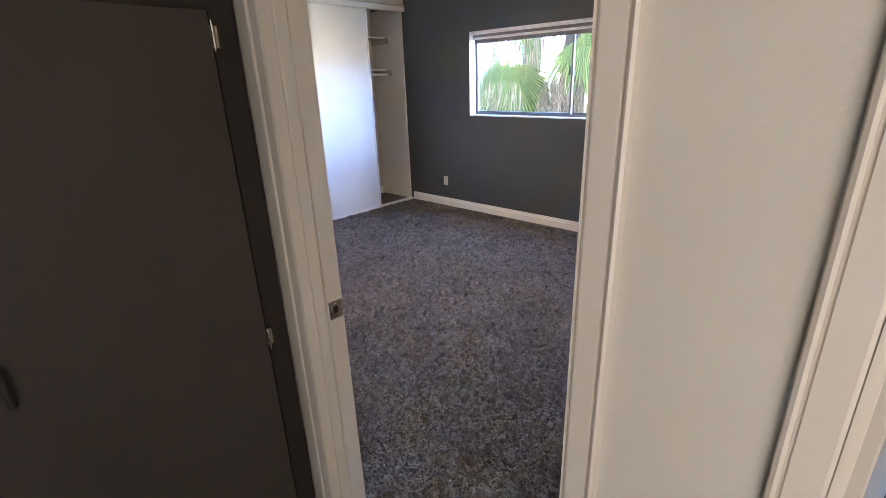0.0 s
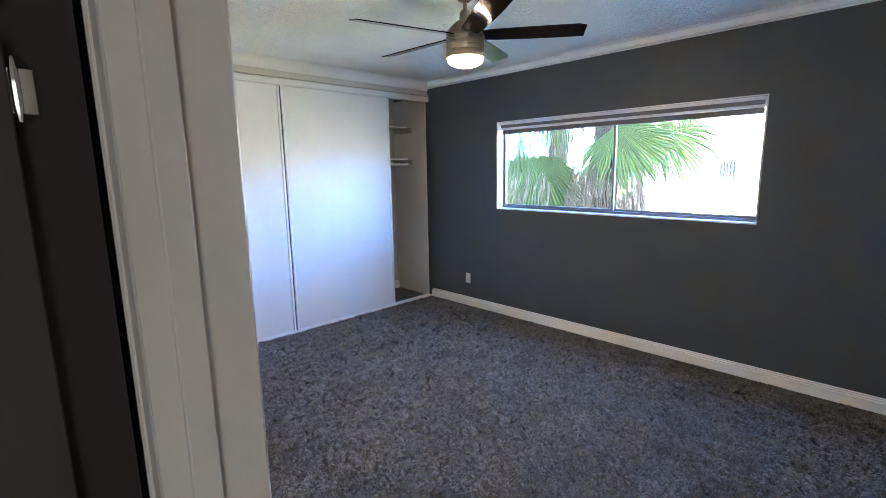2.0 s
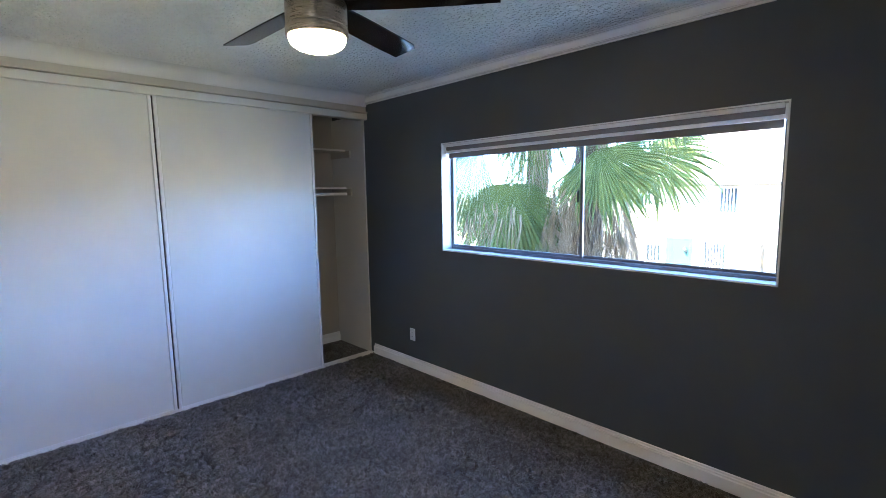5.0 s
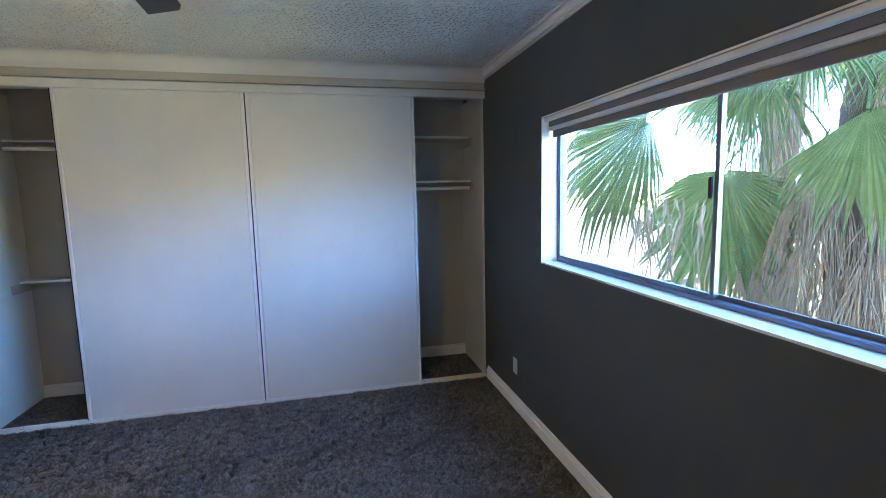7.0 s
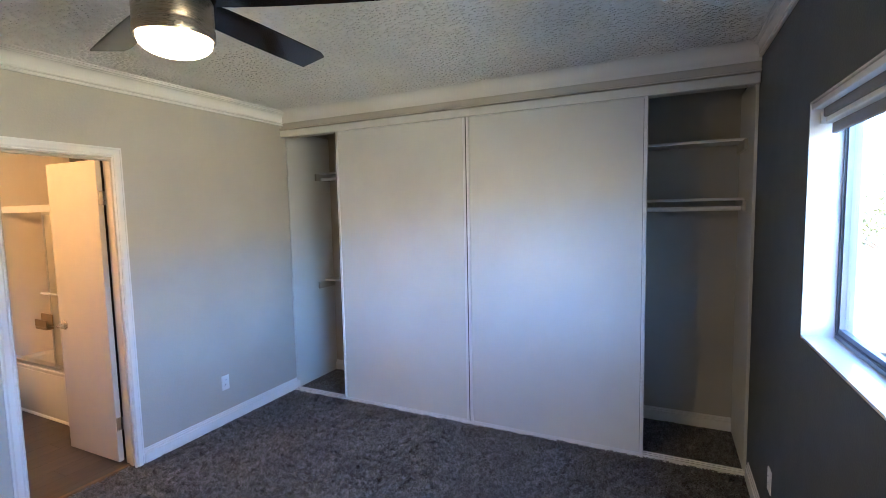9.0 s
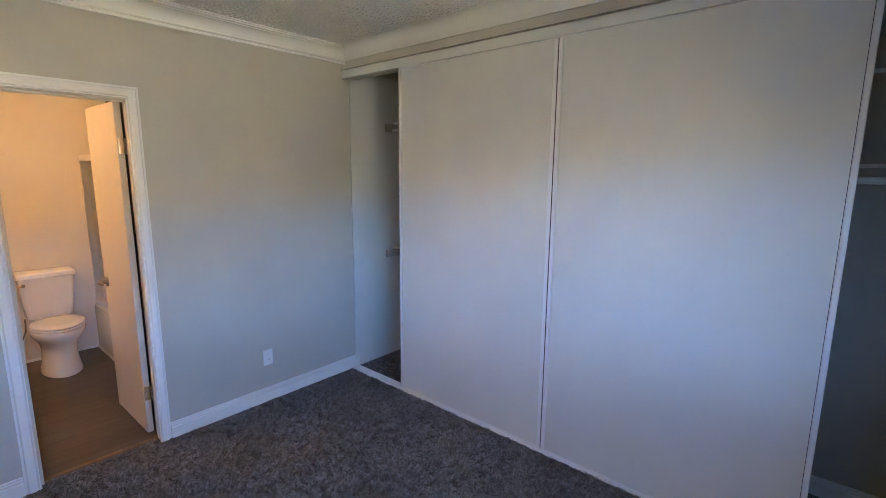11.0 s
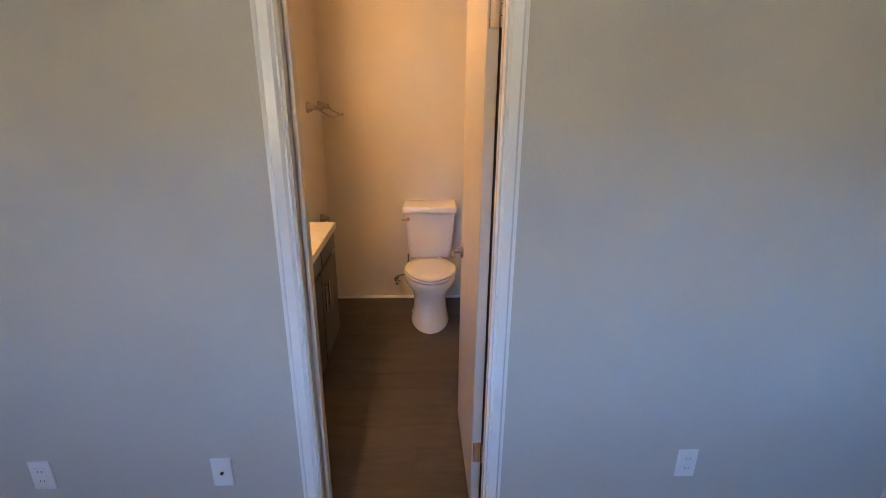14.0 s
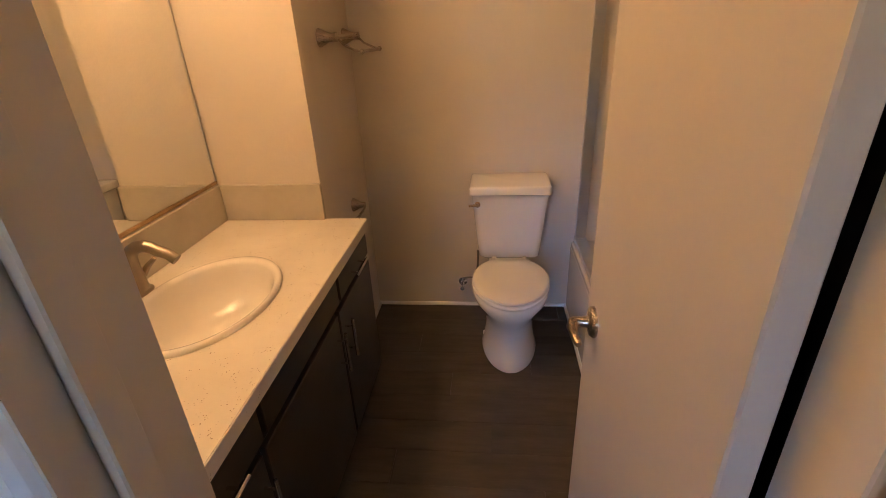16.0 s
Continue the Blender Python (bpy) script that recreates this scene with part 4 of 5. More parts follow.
tube(bm, [(0, 0.045, 0.18), (-0.004, 0.05, 0.205), (-0.03, 0.075, 0.222), (-0.062, 0.095, 0.235), (-0.088, 0.105, 0.30), (-0.092, 0.110, 0.36), (-0.092, 0.115, 0.409)], 0.006, 8)
part("hose", bm, M_RUBBER, valve, "dark braided supply hose")

# towel and paper holders
th = thing("towel_holder", "brushed nickel double-arm towel holder on the bath wall", "towel bar", at=(XC, -0.95, 1.470))
for y in (0.0, -0.33):
    bm = bmesh.new()
    lathe(bm, [(0.001, 0), (0.034, 0), (0.035, 0.004), (0.029, 0.018), (0.018, 0.040), (0.015, 0.058), (0.017, 0.062), (0.017, 0.072), (0.001, 0.073)], 22, pose(0, y, 0, 0, -90, 0))
    part("post", bm, M_NICKEL, th)
bm = bmesh.new()
tube(bm, [(-0.062, 0.012, 0), (-0.062, -0.342, 0)], [0.010, 0.010], 14)
part("bar", bm, M_NICKEL, th)
bm = bmesh.new()
tube(bm, [(-0.062, -0.03, 0.0), (-0.085, -0.04, -0.03), (-0.120, -0.05, -0.050), (-0.150, -0.07, -0.058)], 0.005, 8)
tube(bm, [(-0.150, -0.06, -0.058), (-0.150, -0.38, -0.058)], 0.008, 12)
for y in (-0.06, -0.38):
    lathe(bm, [(0.001, -0.010), (0.009, -0.006), (0.011, 0), (0.009, 0.006), (0.001, 0.010)], 12, pose(-0.150, y, -0.058, 90, 0, 0))
tube(bm, [(-0.062, -0.33, 0.0), (-0.090, -0.34, -0.03), (-0.145, -0.345, -0.056)], 0.005, 8)
part("swing_arm", bm, M_NICKEL, th, "lower nickel swing arm")
tp = thing("paper_holder", "brushed nickel toilet paper holder arm on the bath wall", "paper holder", at=(XC, -1.10, 0.728))
bm = bmesh.new()
lathe(bm, [(0.001, 0), (0.033, 0), (0.034, 0.004), (0.026, 0.018), (0.015, 0.040), (0.013, 0.060), (0.001, 0.062)], 22, pose(0, 0, 0, 0, -90, 0))
part("post", bm, M_NICKEL, tp)
bm = bmesh.new()
tube(bm, [(-0.056, -0.006, 0), (-0.060, 0.03, -0.012), (-0.060, 0.15, -0.014), (-0.060, 0.165, -0.008)], 0.0065, 12)
part("arm", bm, M_NICKEL, tp)

# tub with sliding enclosure
tubm = thing("bathtub", "white alcove bathtub with a flat apron", "bathtub")
TX0 = -4.248
bm = bmesh.new()
box(bm, XT - 0.06, XT, YS + 0.002, YT - 0.002, 0.0, 0.385, 0.008, 2)
part("apron", bm, M_TUB, tubm)
bm = bmesh.new()


def tub_ring(inset, z, r):
    x0, x1, y0, y1 = TX0 + inset, XT - 0.002 - inset, YS + 0.002 + inset, YT - 0.002 - inset
    out = []
    for cx, cy, a0 in ((x1 - r, y1 - r, 0), (x0 + r, y1 - r, 90), (x0 + r, y0 + r, 180), (x1 - r, y0 + r, 270)):
        out += [(cx + r * math.cos(radians(a0 + 15 * k)), cy + r * math.sin(radians(a0 + 15 * k)), z) for k in range(7)]
    return out


loft(bm, [tub_ring(0.0, 0.386, 0.01), tub_ring(0.0, 0.408, 0.01), tub_ring(0.006, 0.414, 0.012), tub_ring(0.065, 0.412, 0.10), tub_ring(0.085, 0.395, 0.10), tub_ring(0.13, 0.12, 0.10), tub_ring(0.18, 0.07, 0.09), tub_ring(0.30, 0.065, 0.02)], cap=False)
bm.faces.new([bm.verts.new(p) for p in tub_ring(0.30, 0.0652, 0.02)])
part("basin", bm, M_TUB, tubm, "", 40)
enc = thing("tub_enclosure", "metal-framed sliding tub doors slid open, with towel bar", "shower door")
EX, EZ0, EZ1 = XT - 0.045, 0.415, 1.765
part("bottom_track", bbox(EX - 0.03, EX + 0.03, YS + 0.003, YT - 0.003, EZ0, EZ0 + 0.030, bevel=0.003), M_ALU, enc)
part("header", bbox(EX - 0.03, EX + 0.03, YS + 0.003, YT - 0.003, EZ1 - 0.055, EZ1, bevel=0.003), M_VINYL, enc, "pale metal header rail")
for y0 in (YS + 0.003, YT - 0.033):
    part("wall_jamb", bbox(EX - 0.025, EX + 0.025, y0, y0 + 0.030, EZ0 + 0.030, EZ1 - 0.056, bevel=0.002), M_ALU, enc, "bright metal wall jamb")
for y0, y1, dx in ((-0.575, YT - 0.060, 0.013), (-0.60, YT - 0.034, -0.013)):
    p = part("sliding_panel", wall_with_holes("y", y0, y1, EX + dx - 0.008, EX + dx + 0.008, EZ1 - 0.058, [(y0 + 0.022, y1 - 0.022, EZ0 + 0.055, EZ1 - 0.080)], EZ0 + 0.032), M_ALU, enc, "bright metal panel frame")
    part("glass", bbox(EX + dx - 0.003, EX + dx + 0.003, y0 + 0.021, y1 - 0.021, EZ0 + 0.054, EZ1 - 0.079), M_OBSCURE, p, "obscure glass")
bm = bmesh.new()
tube(bm, [(EX + 0.055, -0.60, 1.06), (EX + 0.055, 0.05, 1.06)], 0.008, 12)
for y in (-0.562, 0.02):
    tube(bm, [(EX + 0.02, y, 1.06), (EX + 0.06, y, 1.06)], 0.009, 10)
part("towel_bar", bm, M_VINYL, enc, "pale metal towel bar")

tray = thing("soap_tray", "tan plastic soap tray clipped to the tub door frame", "soap tray")
bm = bmesh.new()
box(bm, EX + 0.024, EX + 0.075, -0.70, -0.53, 0.765, 0.785, 0.006, 2)
box(bm, EX + 0.024, EX + 0.032, -0.70, -0.53, 0.786, 0.885, 0.003)
box(bm, EX + 0.066, EX + 0.075, -0.70, -0.53, 0.786, 0.845, 0.003)
part("tray_body", bm, M_SOAPTRAY, tray)

# ---- outside ----
GZ = -2.85
structure("ground", bbox(-400, 400, -400, 400, GZ - 0.5, GZ), M_GROUND, "pale dry concrete courtyard ground", "ground")
# Out of view; its height is chosen so its shadow covers the palms.
structure("building_top", bbox(-5.6, 8.0, -1.7, 4.6, CEIL + 0.2, 6.4), M_STUCCO, "unseen block above the flat, height set to shade the palms", "building")
# Out of view; added to cut low sky light and shape the walls' gradient.
structure("building_wing", bbox(6.0, 12.0, 4.7, 21.0, GZ, 2.7), M_STUCCO, "unseen stucco block added to cut low sky light", "building")
# Out of view; added to stop sun passing the west corner onto the palms.
structure("building_neighbour", bbox(-11.0, -5.61, -1.7, 4.55, GZ, 6.4), M_STUCCO, "unseen block added to keep sun off the palms", "building")
structure("building_base", bbox(-5.5, 3.1, -1.6, YN + 0.17, GZ, -0.252), M_STUCCO, "plain storey under the flat", "building")


def fan_leaf(name, parent, hub, mid, normal, radius, spread, material, droop, count=36, split=0.66, flank=0.8):
    """A palmate leaf: pleated segments round a hub, fused inside, free and drooping at the tips."""
    hub, mid, normal = Vector(hub), Vector(mid).normalized(), Vector(normal).normalized()
    normal = (normal - mid * normal.dot(mid)).normalized()
    side = mid.cross(normal)
    bm = bmesh.new()
    step = 2 * radians(spread) / count
    dry = split < 0.4
    for i in range(count):
        a = -radians(spread) + (i + 0.5) * step
        r_all = radius * (flank + (1 - flank) * math.cos(a)) * random.uniform(0.90, 1.06)
        d = mid * math.cos(a) + side * math.sin(a)
        t = side * math.cos(a) - mid * math.sin(a)
        lag = random.uniform(0.7, 1.3) * droop
        cut = split * random.uniform(0.9, 1.1)
        wave, phase = (random.uniform(0.02, 0.07), random.uniform(0, 6)) if dry else (0.0, 0.0)
        bend = random.uniform(-0.10, 0.10) * (1.6 if dry else 0.8)
        fold = 0.8 if i % 2 else 1.1
        rows = []
        for f in (0.03, 0.3, cut, cut + (1 - cut) * 0.3, cut + (1 - cut) * 0.65, 1.0):
            w = r_all * f * math.tan(step / 2) * (1.0 if f <= cut else max(0.03, (1 - (f - cut) / (1 - cut)) * cut / f * 1.05))
            free = max(0.0, f - cut) / (1 - cut)
            p = hub + d * r_all * f + (t * math.sin(7 * f + phase) + normal * math.cos(8 * f + phase)) * wave * r_all * free + t * bend * free * r_all + normal * (0.10 * f * r_all * math.cos(a)) - Vector((0, 0, 1)) * lag * r_all * (0.10 * f * f + 0.55 * free ** 1.8)
            rows.append((p - t * w, p + normal * w * fold, p + t * w))
        vs = [[bm.verts.new(q) for q in r] for r in rows]
        for r0, r1 in zip(vs, vs[1:]):
            bm.faces.new((r0[0], r0[1], r1[1], r1[0]))
            bm.faces.new((r0[1], r0[2], r1[2], r1[1]))
    return part(name, bm, material, parent, "", 0)


def strand(parent, x, y, z, length):
    """One dead leaf blade, hanging alone and twisting as it falls."""
    bm = bmesh.new()
    ph, sway, w0 = random.uniform(0, 6), random.uniform(0.01, 0.035), random.uniform(0.009, 0.020)
    rows = []
    for k in range(8):
        f = k / 7
        w = w0 * (1 - 0.7 * f)
        c = Vector((x + sway * math.sin(5 * f + ph), y + sway * math.cos(4 * f + ph), z - length * f))
        u = Vector((math.cos(ph + 2.2 * f), math.sin(ph + 2.2 * f), 0)) * w
        rows.append((c - u, c + Vector((u.y, -u.x, 0)) * 0.5, c + u))
    vs = [[bm.verts.new(q) for q in r] for r in rows]
    for r0, r1 in zip(vs, vs[1:]):
        bm.faces.new((r0[0], r0[1], r1[1], r1[0]))
        bm.faces.new((r0[1], r0[2], r1[2], r1[1]))
    part("dry_blade", bm, M_DEAD, parent, "", 0)


def palm(x, y, crown_z, label, leaves, dead, skirt, seed, girth=0.20):
    """A fan palm: fibrous trunk, green fans on stalks, a skirt of dry fans."""
    random.seed(seed)
    ob = thing("palm_tree", label, "palm tree", "palms outside the window")
    bm = bmesh.new()
    n, rings = 14, []
    for k in range(15):
        z = GZ + (crown_z - GZ) * k / 14
        rr = girth * (1.25 - 0.25 * min(1, k / 4))
        rings.append([(x + 0.05 * math.sin(k * 0.5) + rr * random.uniform(0.85, 1.15) * math.cos(2 * math.pi * i / n), y + rr * random.uniform(0.85, 1.15) * math.sin(2 * math.pi * i / n), z) for i in range(n)])
    loft(bm, rings)
    part("trunk", bm, M_TRUNK, ob, "fibrous brown palm trunk")
    for hub, mid, normal, rad, dr, spr, flank, split in leaves:
        bm = bmesh.new()
        top0 = Vector((x, y, crown_z - 0.05))
        h = Vector(hub)
        c = top0.lerp(h, 0.5) + Vector((0, 0, 0.25))
        tube(bm, [top0, top0.lerp(c, 0.6), c, c.lerp(h, 0.6), h], [0.022, 0.018, 0.014, 0.012, 0.010], 7)
        part("leaf_stalk", bm, M_FROND, ob, "green leaf stalk")
        fan_leaf("leaf", ob, h, mid, normal, rad, spr, M_FROND, dr, int(14 + spr * 0.36), split, flank)
    for hub, rad, spread, count in dead:
        a = math.atan2(hub[1] - y, hub[0] - x)
        fan_leaf("dry_leaf", ob, hub, (0.10 * math.cos(a) + random.uniform(-0.1, 0.1), 0.10 * math.sin(a), -1), (math.cos(a), math.sin(a), 0.2), rad, spread, M_DEAD, 0.3, count, 0.22)
    for k in range(34):
        a, z = random.uniform(0, 2 * math.pi), crown_z - random.uniform(0.0, 0.9)
        h = (x + (girth + 0.04) * math.cos(a), y + (girth + 0.04) * math.sin(a), z)
        fan_leaf("leaf_base", ob, h, (0.25 * math.cos(a), 0.25 * math.sin(a), -1), (math.cos(a), math.sin(a), 0.3), random.uniform(0.40, 0.62), random.uniform(9, 18), M_DEAD, 0.4, 9, 0.3)
    for k in range(skirt):
        a = random.uniform(0, 2 * math.pi)
        f = (k + random.random()) / skirt
        z = crown_z - 0.85 - (crown_z + 0.2) * f
        out = girth + random.uniform(0.05, 0.30) + 0.10 * math.sin(3 * f)
        h = (x + out * math.cos(a), y + out * math.sin(a), z)
        fan_leaf("dry_leaf", ob, h, (0.15 * math.cos(a) + random.uniform(-0.15, 0.15), 0.15 * math.sin(a) + random.uniform(-0.15, 0.15), -1), (math.cos(a), math.sin(a), 0.3), random.uniform(0.7, 1.15), random.uniform(7, 24), M_DEAD, 0.5, 12, 0.22)
    return ob


FACE = (0.5, -0.85, 0.15)
big_palm = palm(-4.00, 7.45, 2.85, "tall fan palm with green fronds and a dry brown skirt", [
    ((-4.97, 6.97, 1.76), (0.04, -0.08, -1.0), FACE, 1.45, 0.06, 84, 0.20, 0.74),
    ((-3.60, 6.80, 2.10), (0.50, -0.05, -0.86), FACE, 0.98, 0.14, 76, 0.62, 0.70),
    ((-4.02, 6.80, 2.80), (0.05, -0.15, -1.0), FACE, 0.72, 0.30, 55, 0.80, 0.55),
    ((-3.45, 7.85, 2.14), (0.72, 0.20, -0.62), FACE, 0.98, 0.35, 96, 0.70, 0.60),
    ((-4.50, 6.85, 2.75), (-0.02, -0.15, -1.0), FACE, 1.22, 0.30, 40, 0.80, 0.40),
    ((-4.72, 6.95, 2.55), (-0.10, -0.15, -1.0), FACE, 0.85, 0.35, 34, 0.80, 0.42),
    ((-3.62, 7.30, 2.78), (0.30, -0.30, -0.85), FACE, 0.80, 0.30, 85, 0.70, 0.62),
    ((-3.20, 7.50, 2.70), (0.55, -0.20, -0.75), FACE, 0.85, 0.40, 75, 0.70, 0.60),
    ((-4.47, 5.72, 2.16), (-0.90, -0.08, -0.40), (0.35, -0.85, 0.30), 1.30, 0.26, 96, 0.55, 0.74),
    ((-3.30, 8.10, 2.75), (0.80, 0.30, 0.05), (-0.2, -0.6, 0.75), 0.95, 0.60, 100, 0.75, 0.60),
    ((-4.35, 6.55, 2.98), (-0.3, -0.85, 0.1), (0.2, -0.3, 0.95), 0.95, 0.55, 105, 0.8, 0.62),
    ((-4.85, 7.95, 2.85), (-0.85, 0.35, 0.05), (0.2, 0.0, 1.0), 0.95, 0.55, 105, 0.8, 0.62),
    ((-4.05, 8.45, 2.95), (0.0, 0.95, 0.1), (0.0, 0.1, 1.0), 0.95, 0.55, 105, 0.8, 0.62)],
    [((-4.42, 7.05, 2.42), 0.70, 16, 8), ((-4.25, 7.10, 2.70), 0.70, 14, 8), ((-4.62, 7.10, 2.40), 0.85, 12, 8), ((-4.30, 6.95, 2.20), 0.90, 10, 7), ((-4.02, 6.86, 1.62), 0.85, 16, 9), ((-3.86, 6.90, 1.58), 0.95, 13, 8), ((-4.22, 6.92, 1.50), 0.95, 15, 9),
     ((-3.62, 7.05, 1.55), 1.00, 15, 9), ((-3.48, 7.18, 1.50), 0.95, 14, 8), ((-4.40, 7.02, 1.35), 0.95, 16, 9), ((-4.50, 6.95, 0.95), 0.80, 16, 9), ((-4.02, 6.80, 1.10), 0.95, 18, 10), ((-3.66, 6.95, 1.00), 0.90, 18, 10)], 230, 3)
palm(-5.08, 7.78, 2.75, "second fan palm close behind with a shaggy dead skirt", [
    ((-5.20, 7.05, 2.62), (-0.1, -0.3, -0.95), FACE, 0.75, 0.30, 40, 0.80, 0.45),
    ((-5.95, 8.00, 2.70), (-0.9, 0.2, 0.0), (0.2, -0.2, 1.0), 0.9, 0.5, 100, 0.8, 0.62),
    ((-5.00, 8.65, 2.85), (0.0, 0.95, 0.1), (0.0, 0.1, 1.0), 0.9, 0.5, 100, 0.8, 0.62)],
    [((-4.60 - 0.16 * k, 7.28 + 0.05 * (k % 2), 2.78 - 0.07 * (k % 3)), 0.85 + 0.1 * (k % 2), 24, 14) for k in range(6)] + [((-5.60, 7.00, 2.52), 0.70, 18, 10), ((-5.32, 7.00, 2.50), 0.62, 20, 10), ((-5.80, 7.15, 2.50), 0.80, 18, 10), ((-4.95, 7.25, 2.30), 0.75, 14, 8), ((-5.15, 7.30, 2.25), 0.90, 12, 8), ((-4.72, 7.35, 2.20), 0.95, 12, 8), ((-4.85, 7.20, 1.40), 1.0, 18, 10), ((-5.12, 7.20, 1.25), 1.0, 18, 10), ((-5.40, 7.30, 1.20), 0.95, 16, 9), ((-4.62, 7.20, 1.05), 0.95, 18, 10), ((-4.95, 7.05, 0.85), 0.8, 20, 10)], 170, 9, 0.17)
random.seed(17)
for k in range(44):
    strand(big_palm, random.uniform(-5.15, -4.15), random.uniform(5.75, 6.25), random.uniform(1.25, 1.50), random.uniform(0.30, 0.75))


def far_window(parent, x0, x1, y, z0, z1, bars):
    w = part("window", wall_with_holes("x", x0 - 0.07, x1 + 0.07, y - 0.05, y + 0.02, z1 + 0.07, [(x0, x1, z0, z1)], z0 - 0.07), M_TRIM, parent, "white framed window")
    part("pane", bbox(x0, x1, y - 0.01, y + 0.01, z0, z1), M_WINDARK, w, "dark window pane")
    for k in range(bars):
        xb = x0 + (x1 - x0) * (k + 1) / (bars + 1)
        part("bar", bbox(xb - 0.018, xb + 0.018, y - 0.04, y - 0.012, z0, z1), M_TRIM, w)


flat = thing("apartment_building", "sunlit white stucco apartment building across the courtyard", "building")
FYW = 22.0
part("wall", bbox(-10.5, 14.0, FYW, FYW + 13.5, GZ, 1.95), M_STUCCO, flat)
bm = bmesh.new()
loft(bm, [[(x, FYW - 0.5, 1.78), (x, FYW - 0.5, 1.95), (x, FYW + 7, 4.5), (x, FYW + 14, 1.95), (x, FYW + 14, 1.78)] for x in (-11.0, 14.5)])
# Paleness here is sun glare put into the roof colour.
roof = part("roof", bm, M_ROOFPALE, flat, "pale shingle roof", 0)
# Dark strip added to draw the overhang's shade line along the eaves.
part("eave_shade", bbox(-11.0, 14.5, FYW - 0.58, FYW - 0.505, 1.74, 1.86, bevel=0.02), M_DARKFRAME, flat, "added dark strip for the shade line under the eaves")
far_window(flat, -6.38, -5.82, FYW - 0.03, 0.72, 1.66, 4)
far_window(flat, -2.60, -1.60, FYW - 0.03, 0.62, 1.62, 4)
far_window(flat, -9.12, -8.56, FYW - 0.03, -1.40, -0.68, 3)
far_window(flat, -6.85, -6.12, FYW - 0.03, -2.00, -0.42, 6)
far_window(flat, -3.10, -2.00, FYW - 0.03, -1.75, -0.62, 6)
d = part("door", bbox(-8.34, -7.32, FYW - 0.05, FYW + 0.02, GZ, -0.34, bevel=0.01), M_TEAL, flat, "teal painted entry door")
bm = bmesh.new()
lathe(bm, [(0.001, -0.9), (0.07, -0.88), (0.09, -0.80), (0.09, -0.98), (0.06, -1.10), (0.001, -1.14)][:2] + [(0.09, -0.80), (0.05, -0.72), (0.001, -0.70)], 12, Matrix.Translation((-7.55, FYW - 0.13, 0)))
part("lantern", bm, M_SLOT, d, "dark wall lantern")
part("pillar", bbox(-5.82, -4.85, FYW - 0.45, FYW - 0.01, GZ, -0.40, bevel=0.03), M_STONE, flat, "rubble stone pillar")

low = thing("low_house", "low sunlit house with a pale shingle roof", "house")
part("wall", bbox(-20.0, -11.0, 1.0, 13.0, GZ, -0.55), M_PINK, low)
bm = bmesh.new()
loft(bm, [[(-10.4, y, -0.72), (-10.4, y, -0.58), (-15.5, y, 0.55), (-20.6, y, -0.58), (-20.6, y, -0.72)] for y in (0.4, 13.6)])
part("roof", bm, M_ROOF, low, "pale shingle roof", 0)
bm = bmesh.new()
lathe(bm, [(0.001, -0.55), (0.05, -0.55), (0.05, 0.02), (0.001, 0.02)], 12, Matrix.Translation((-12.0, 8.47, 0)))
part("vent_pipe", bm, M_TRUNK, low, "rusty roof vent pipe")
w = part("window", wall_with_holes("y", 7.9, 9.3, -11.0, -10.93, -0.95, [(8.0, 9.2, -1.9, -1.05)], -2.0), M_TRIM, low, "white framed window")
part("pane", bbox(-10.98, -10.95, 8.0, 9.2, -1.9, -1.05), M_WINDARK, w)
for yb in (8.4, 8.8):
    part("bar", bbox(-10.95, -10.93, yb - 0.02, yb + 0.02, -1.9, -1.05), M_TRIM, w)


def leafy_tree(x, y, base, top, wide, seed, label):
    """A trunk with limbs and a ragged crown of single leaves in clumps."""
    random.seed(seed)
    ob = thing("tree", label, "tree")
    bm = bmesh.new()
    tube(bm, [(x, y, base), (x + 0.1, y, base + (top - base) * 0.35), (x, y + 0.1, base + (top - base) * 0.75)], [0.22, 0.16, 0.07], 9)
    tips = []
    for k in range(9):
        a, h = k * 2.4, base + (top - base) * random.uniform(0.45, 0.9)
        r = wide * random.uniform(0.5, 1.0)
        tips.append(Vector((x + r * math.cos(a), y + r * math.sin(a), h + random.uniform(0, 0.8))))
        tube(bm, [(x, y, h - 1.0), Vector((x, y, h - 0.5)).lerp(tips[-1], 0.5), tips[-1]], [0.08, 0.05, 0.02], 6)
    part("trunk", bm, M_TRUNK, ob)
    bm = bmesh.new()
    for c in tips:
        for k in range(260):
            p = c + Vector((random.gauss(0, 0.55), random.gauss(0, 0.55), random.gauss(0, 0.42)))
            u = Vector((random.gauss(0, 1), random.gauss(0, 1), random.gauss(0, 0.6))).normalized()
            v = u.orthogonal().normalized()
            q = random.uniform(0.07, 0.13)
            bm.faces.new([bm.verts.new(t) for t in (p - u * q, p + v * q * 0.45, p + u * q, p - v * q * 0.45)])
    part("crown", bm, M_LEAF2, ob, "yellow green leaves", 0)


leafy_tree(-24.5, 12.0, GZ, 3.0, 2.4, 5, "yellow green leafy tree behind the low house")
leafy_tree(-23.5, 18.0, GZ, 3.6, 2.6, 6, "yellow green leafy tree beyond the roofs")
leafy_tree(-13.0, 17.0, GZ, 3.2, 2.2, 7, "leafy courtyard tree behind the palms")

# ---- floor pieces ----
bathf = structure("bath_floor", bbox(XT - 0.02, XV, YS, 0.70, -0.0115, -0.006), M_SLOT, "grey brown vinyl plank bath floor", "floor")
plank_meshes = {}


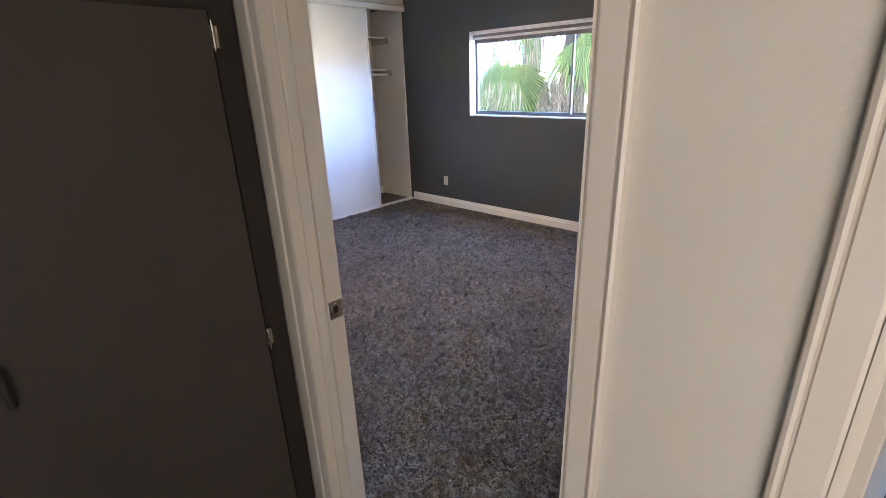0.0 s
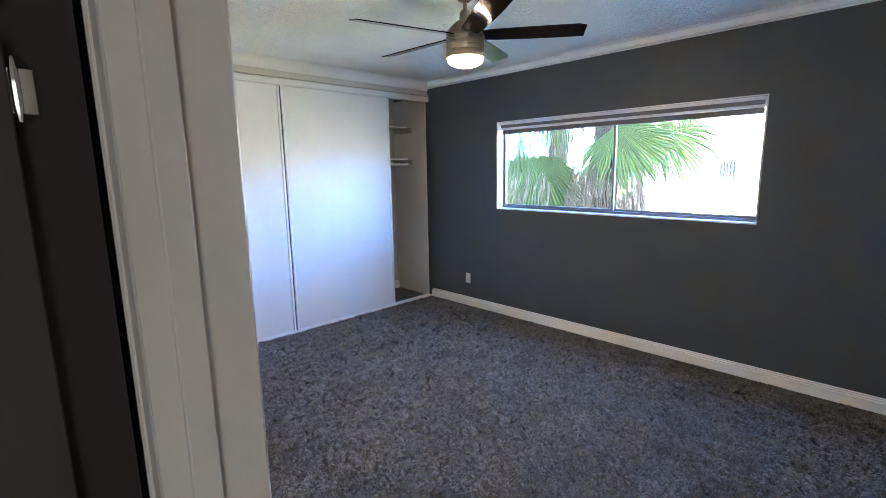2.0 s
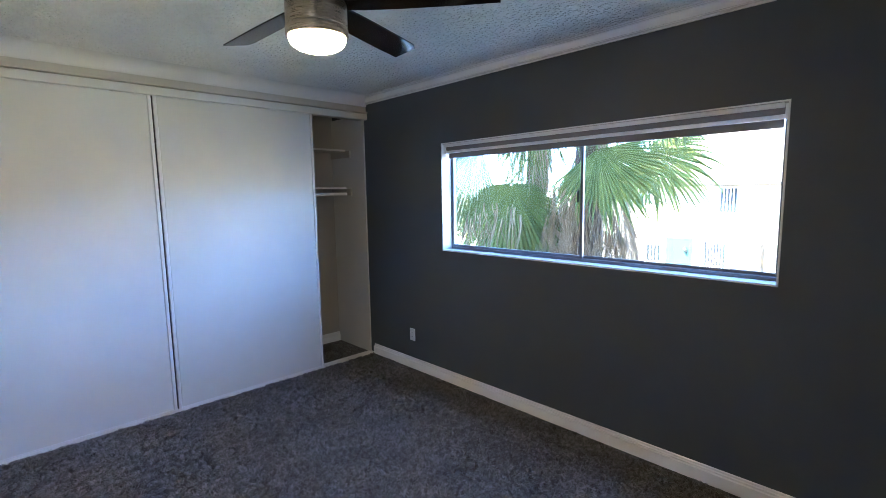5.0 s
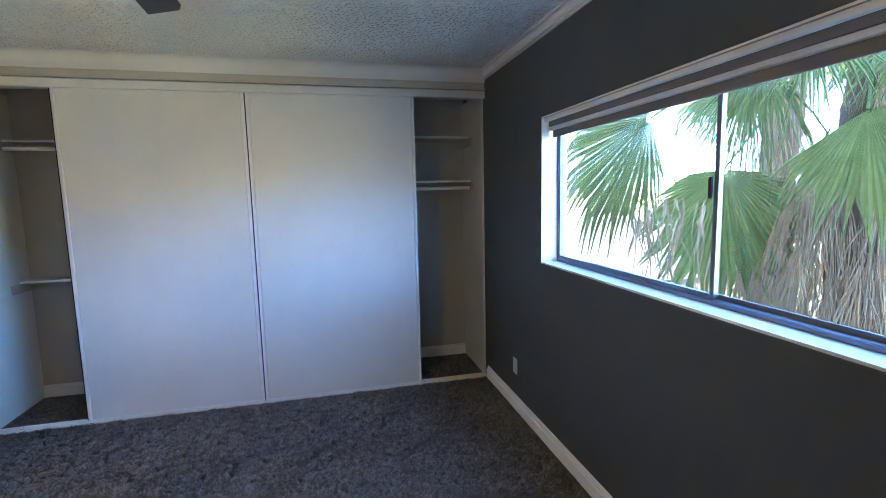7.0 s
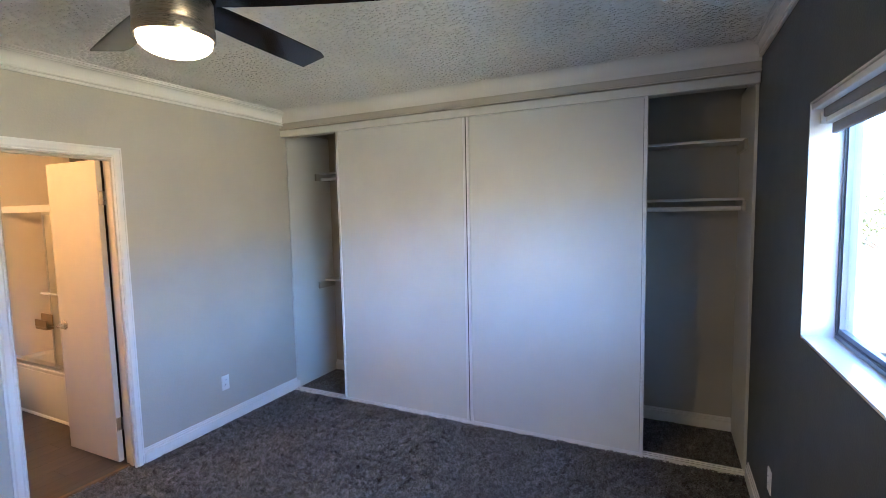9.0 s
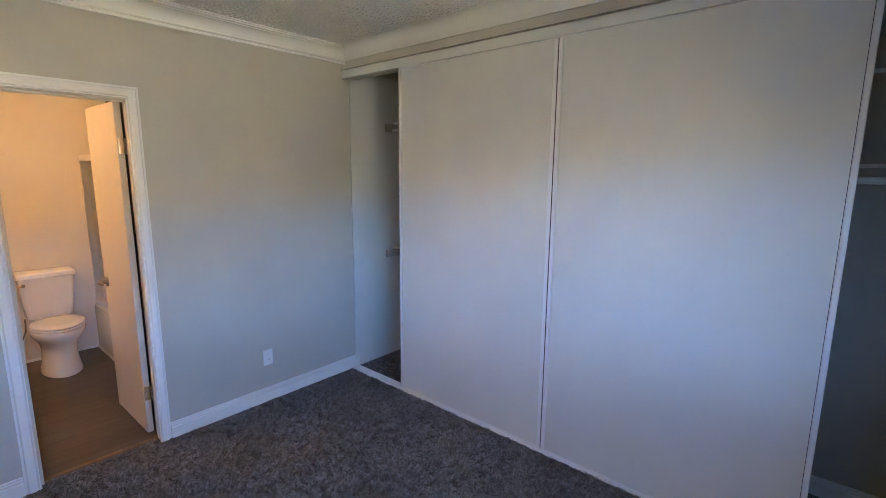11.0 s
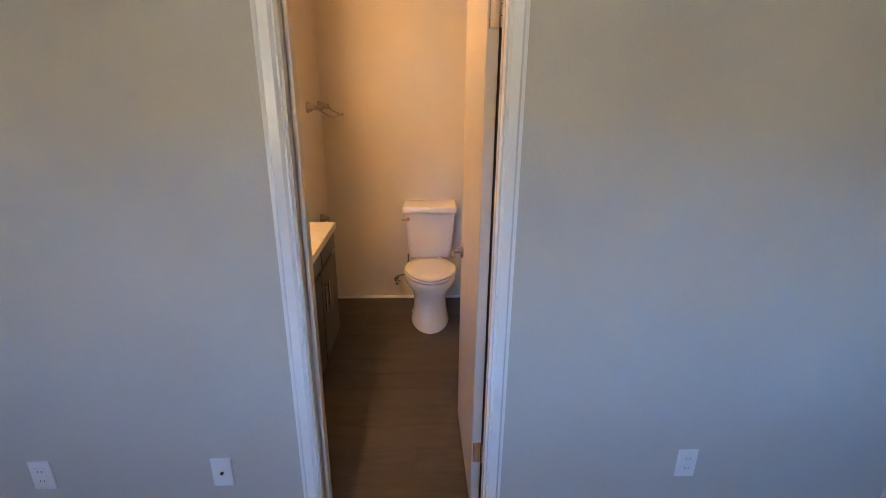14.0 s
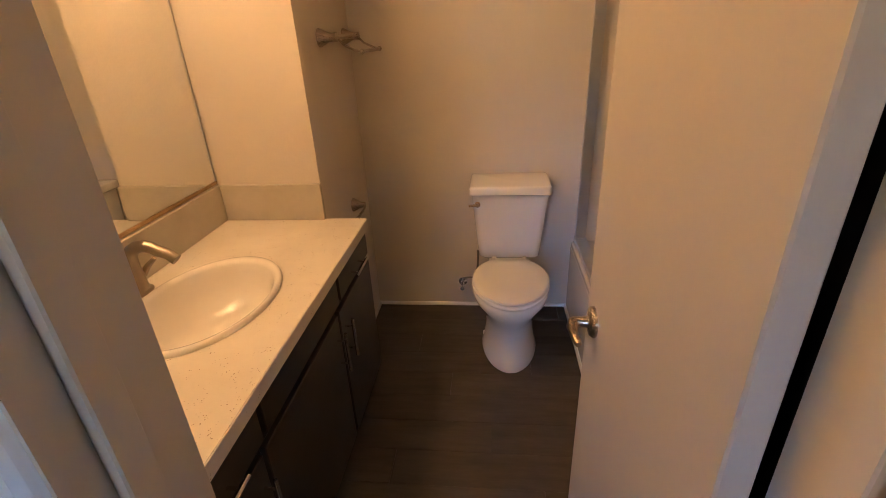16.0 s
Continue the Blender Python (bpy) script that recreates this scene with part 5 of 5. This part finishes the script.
def plank(x0, x1, y0, y1):
    key = (round(x1 - x0, 3), round(y1 - y0, 3))
    if key not in plank_meshes:
        bm = bmesh.new()
        box(bm, 0, key[0], 0, key[1], -0.0055, 0.0, 0.0004)
        finish(bm, 20)
        me = bpy.data.meshes.new("plank")
        bm.to_mesh(me)
        bm.free()
        me.materials.append(M_PLANK)
        plank_meshes[key] = me
    ob = new("plank", plank_meshes[key])
    ob.parent = bathf
    ob.location = (x0, y0, 0)


random.seed(21)
y, row = YS + 0.002, 0
while y < 0.685:
    y1 = min(y + 0.152, 0.688)
    cuts = [XT - 0.015, -3.05 + 0.37 * ((row * 2) % 5 - 2) * 0.5, XV - 0.002]
    for x0, x1 in zip(cuts, cuts[1:]):
        plank(x0 + 0.0003, x1 - 0.0003, y + 0.0003, y1 - 0.0003)
    y, row = y1, row + 1


def shag(name, label, x0, x1, y0, y1, pitch, seed):
    """Cut yarn of a shag carpet: short bent ribbons, leaning every way."""
    rng = np.random.default_rng(seed)
    nx, ny = int((x1 - x0) / pitch), int((y1 - y0) / pitch)
    gx, gy = np.meshgrid(np.arange(nx), np.arange(ny), indexing="ij")
    n = nx * ny
    px = x0 + (gx.ravel() + rng.uniform(0, 1, n)) * pitch
    py = y0 + (gy.ravel() + rng.uniform(0, 1, n)) * pitch
    swirl, tall = np.zeros(n), np.zeros(n)
    for k in range(14):
        th, fr = rng.uniform(0, 2 * np.pi), rng.uniform(25, 75)
        wave = np.sin(fr * (px * np.cos(th) + py * np.sin(th)) + rng.uniform(0, 6.28))
        swirl += wave * 0.9
        tall += wave * (1 if k % 2 else -1) * 0.24
    a = swirl * 1.6 + rng.uniform(-0.8, 0.8, n)
    lean = rng.uniform(0.006, 0.020, n)
    high = rng.uniform(0.009, 0.016, n) + 0.006 * np.clip(tall, -1, 1)
    wide = rng.uniform(0.0018, 0.0036, n) * pitch / 0.008
    b = a + rng.uniform(-0.9, 0.9, n)
    dx, dy, ex, ey = np.cos(a), np.sin(a), np.cos(b), np.sin(b)
    z0 = -0.013
    mid = np.stack([px + dx * lean * 0.5, py + dy * lean * 0.5, z0 + high * 0.8], 1)
    tip = np.stack([px + dx * lean * 0.5 + ex * lean, py + dy * lean * 0.5 + ey * lean, z0 + high], 1)
    low = np.stack([px, py, np.full(n, z0)], 1)
    s0 = np.stack([-dy * wide, dx * wide, np.zeros(n)], 1)
    s1 = np.stack([-ey * wide, ex * wide, wide * 0.4], 1)
    co = np.stack([low - s0, low + s0, mid - s0, mid + s0, tip - s1 * 0.8, tip + s1 * 0.8], 1).reshape(-1, 3)
    f = np.array([0, 1, 3, 2, 2, 3, 5, 4])[None, :] + (np.arange(n) * 6)[:, None]
    me = bpy.data.meshes.new(name)
    me.vertices.add(len(co))
    me.vertices.foreach_set("co", co.ravel().astype(np.float32))
    me.loops.add(f.size)
    me.loops.foreach_set("vertex_index", f.ravel().astype(np.int32))
    me.polygons.add(n * 2)
    me.polygons.foreach_set("loop_start", np.arange(0, n * 8, 4, dtype=np.int32))
    me.update(calc_edges=True)
    me.materials.append(M_CARPET)
    return tagged(new(name, me), label, "carpet", "", "stuff")


shag("carpet", "mottled grey shag carpet of the bedroom", XCB + 0.01, XE - 0.01, YB - 0.045, YN - 0.01, 0.0078, 31)
shag("carpet", "mottled grey shag carpet of the hall", ED0 + 0.01, 0.60, -0.60, YB - 0.048, 0.0105, 32)
shag("carpet", "mottled grey shag carpet of the next bedroom", -0.05, 1.0, YB - 0.04, 3.6, 0.0125, 33)
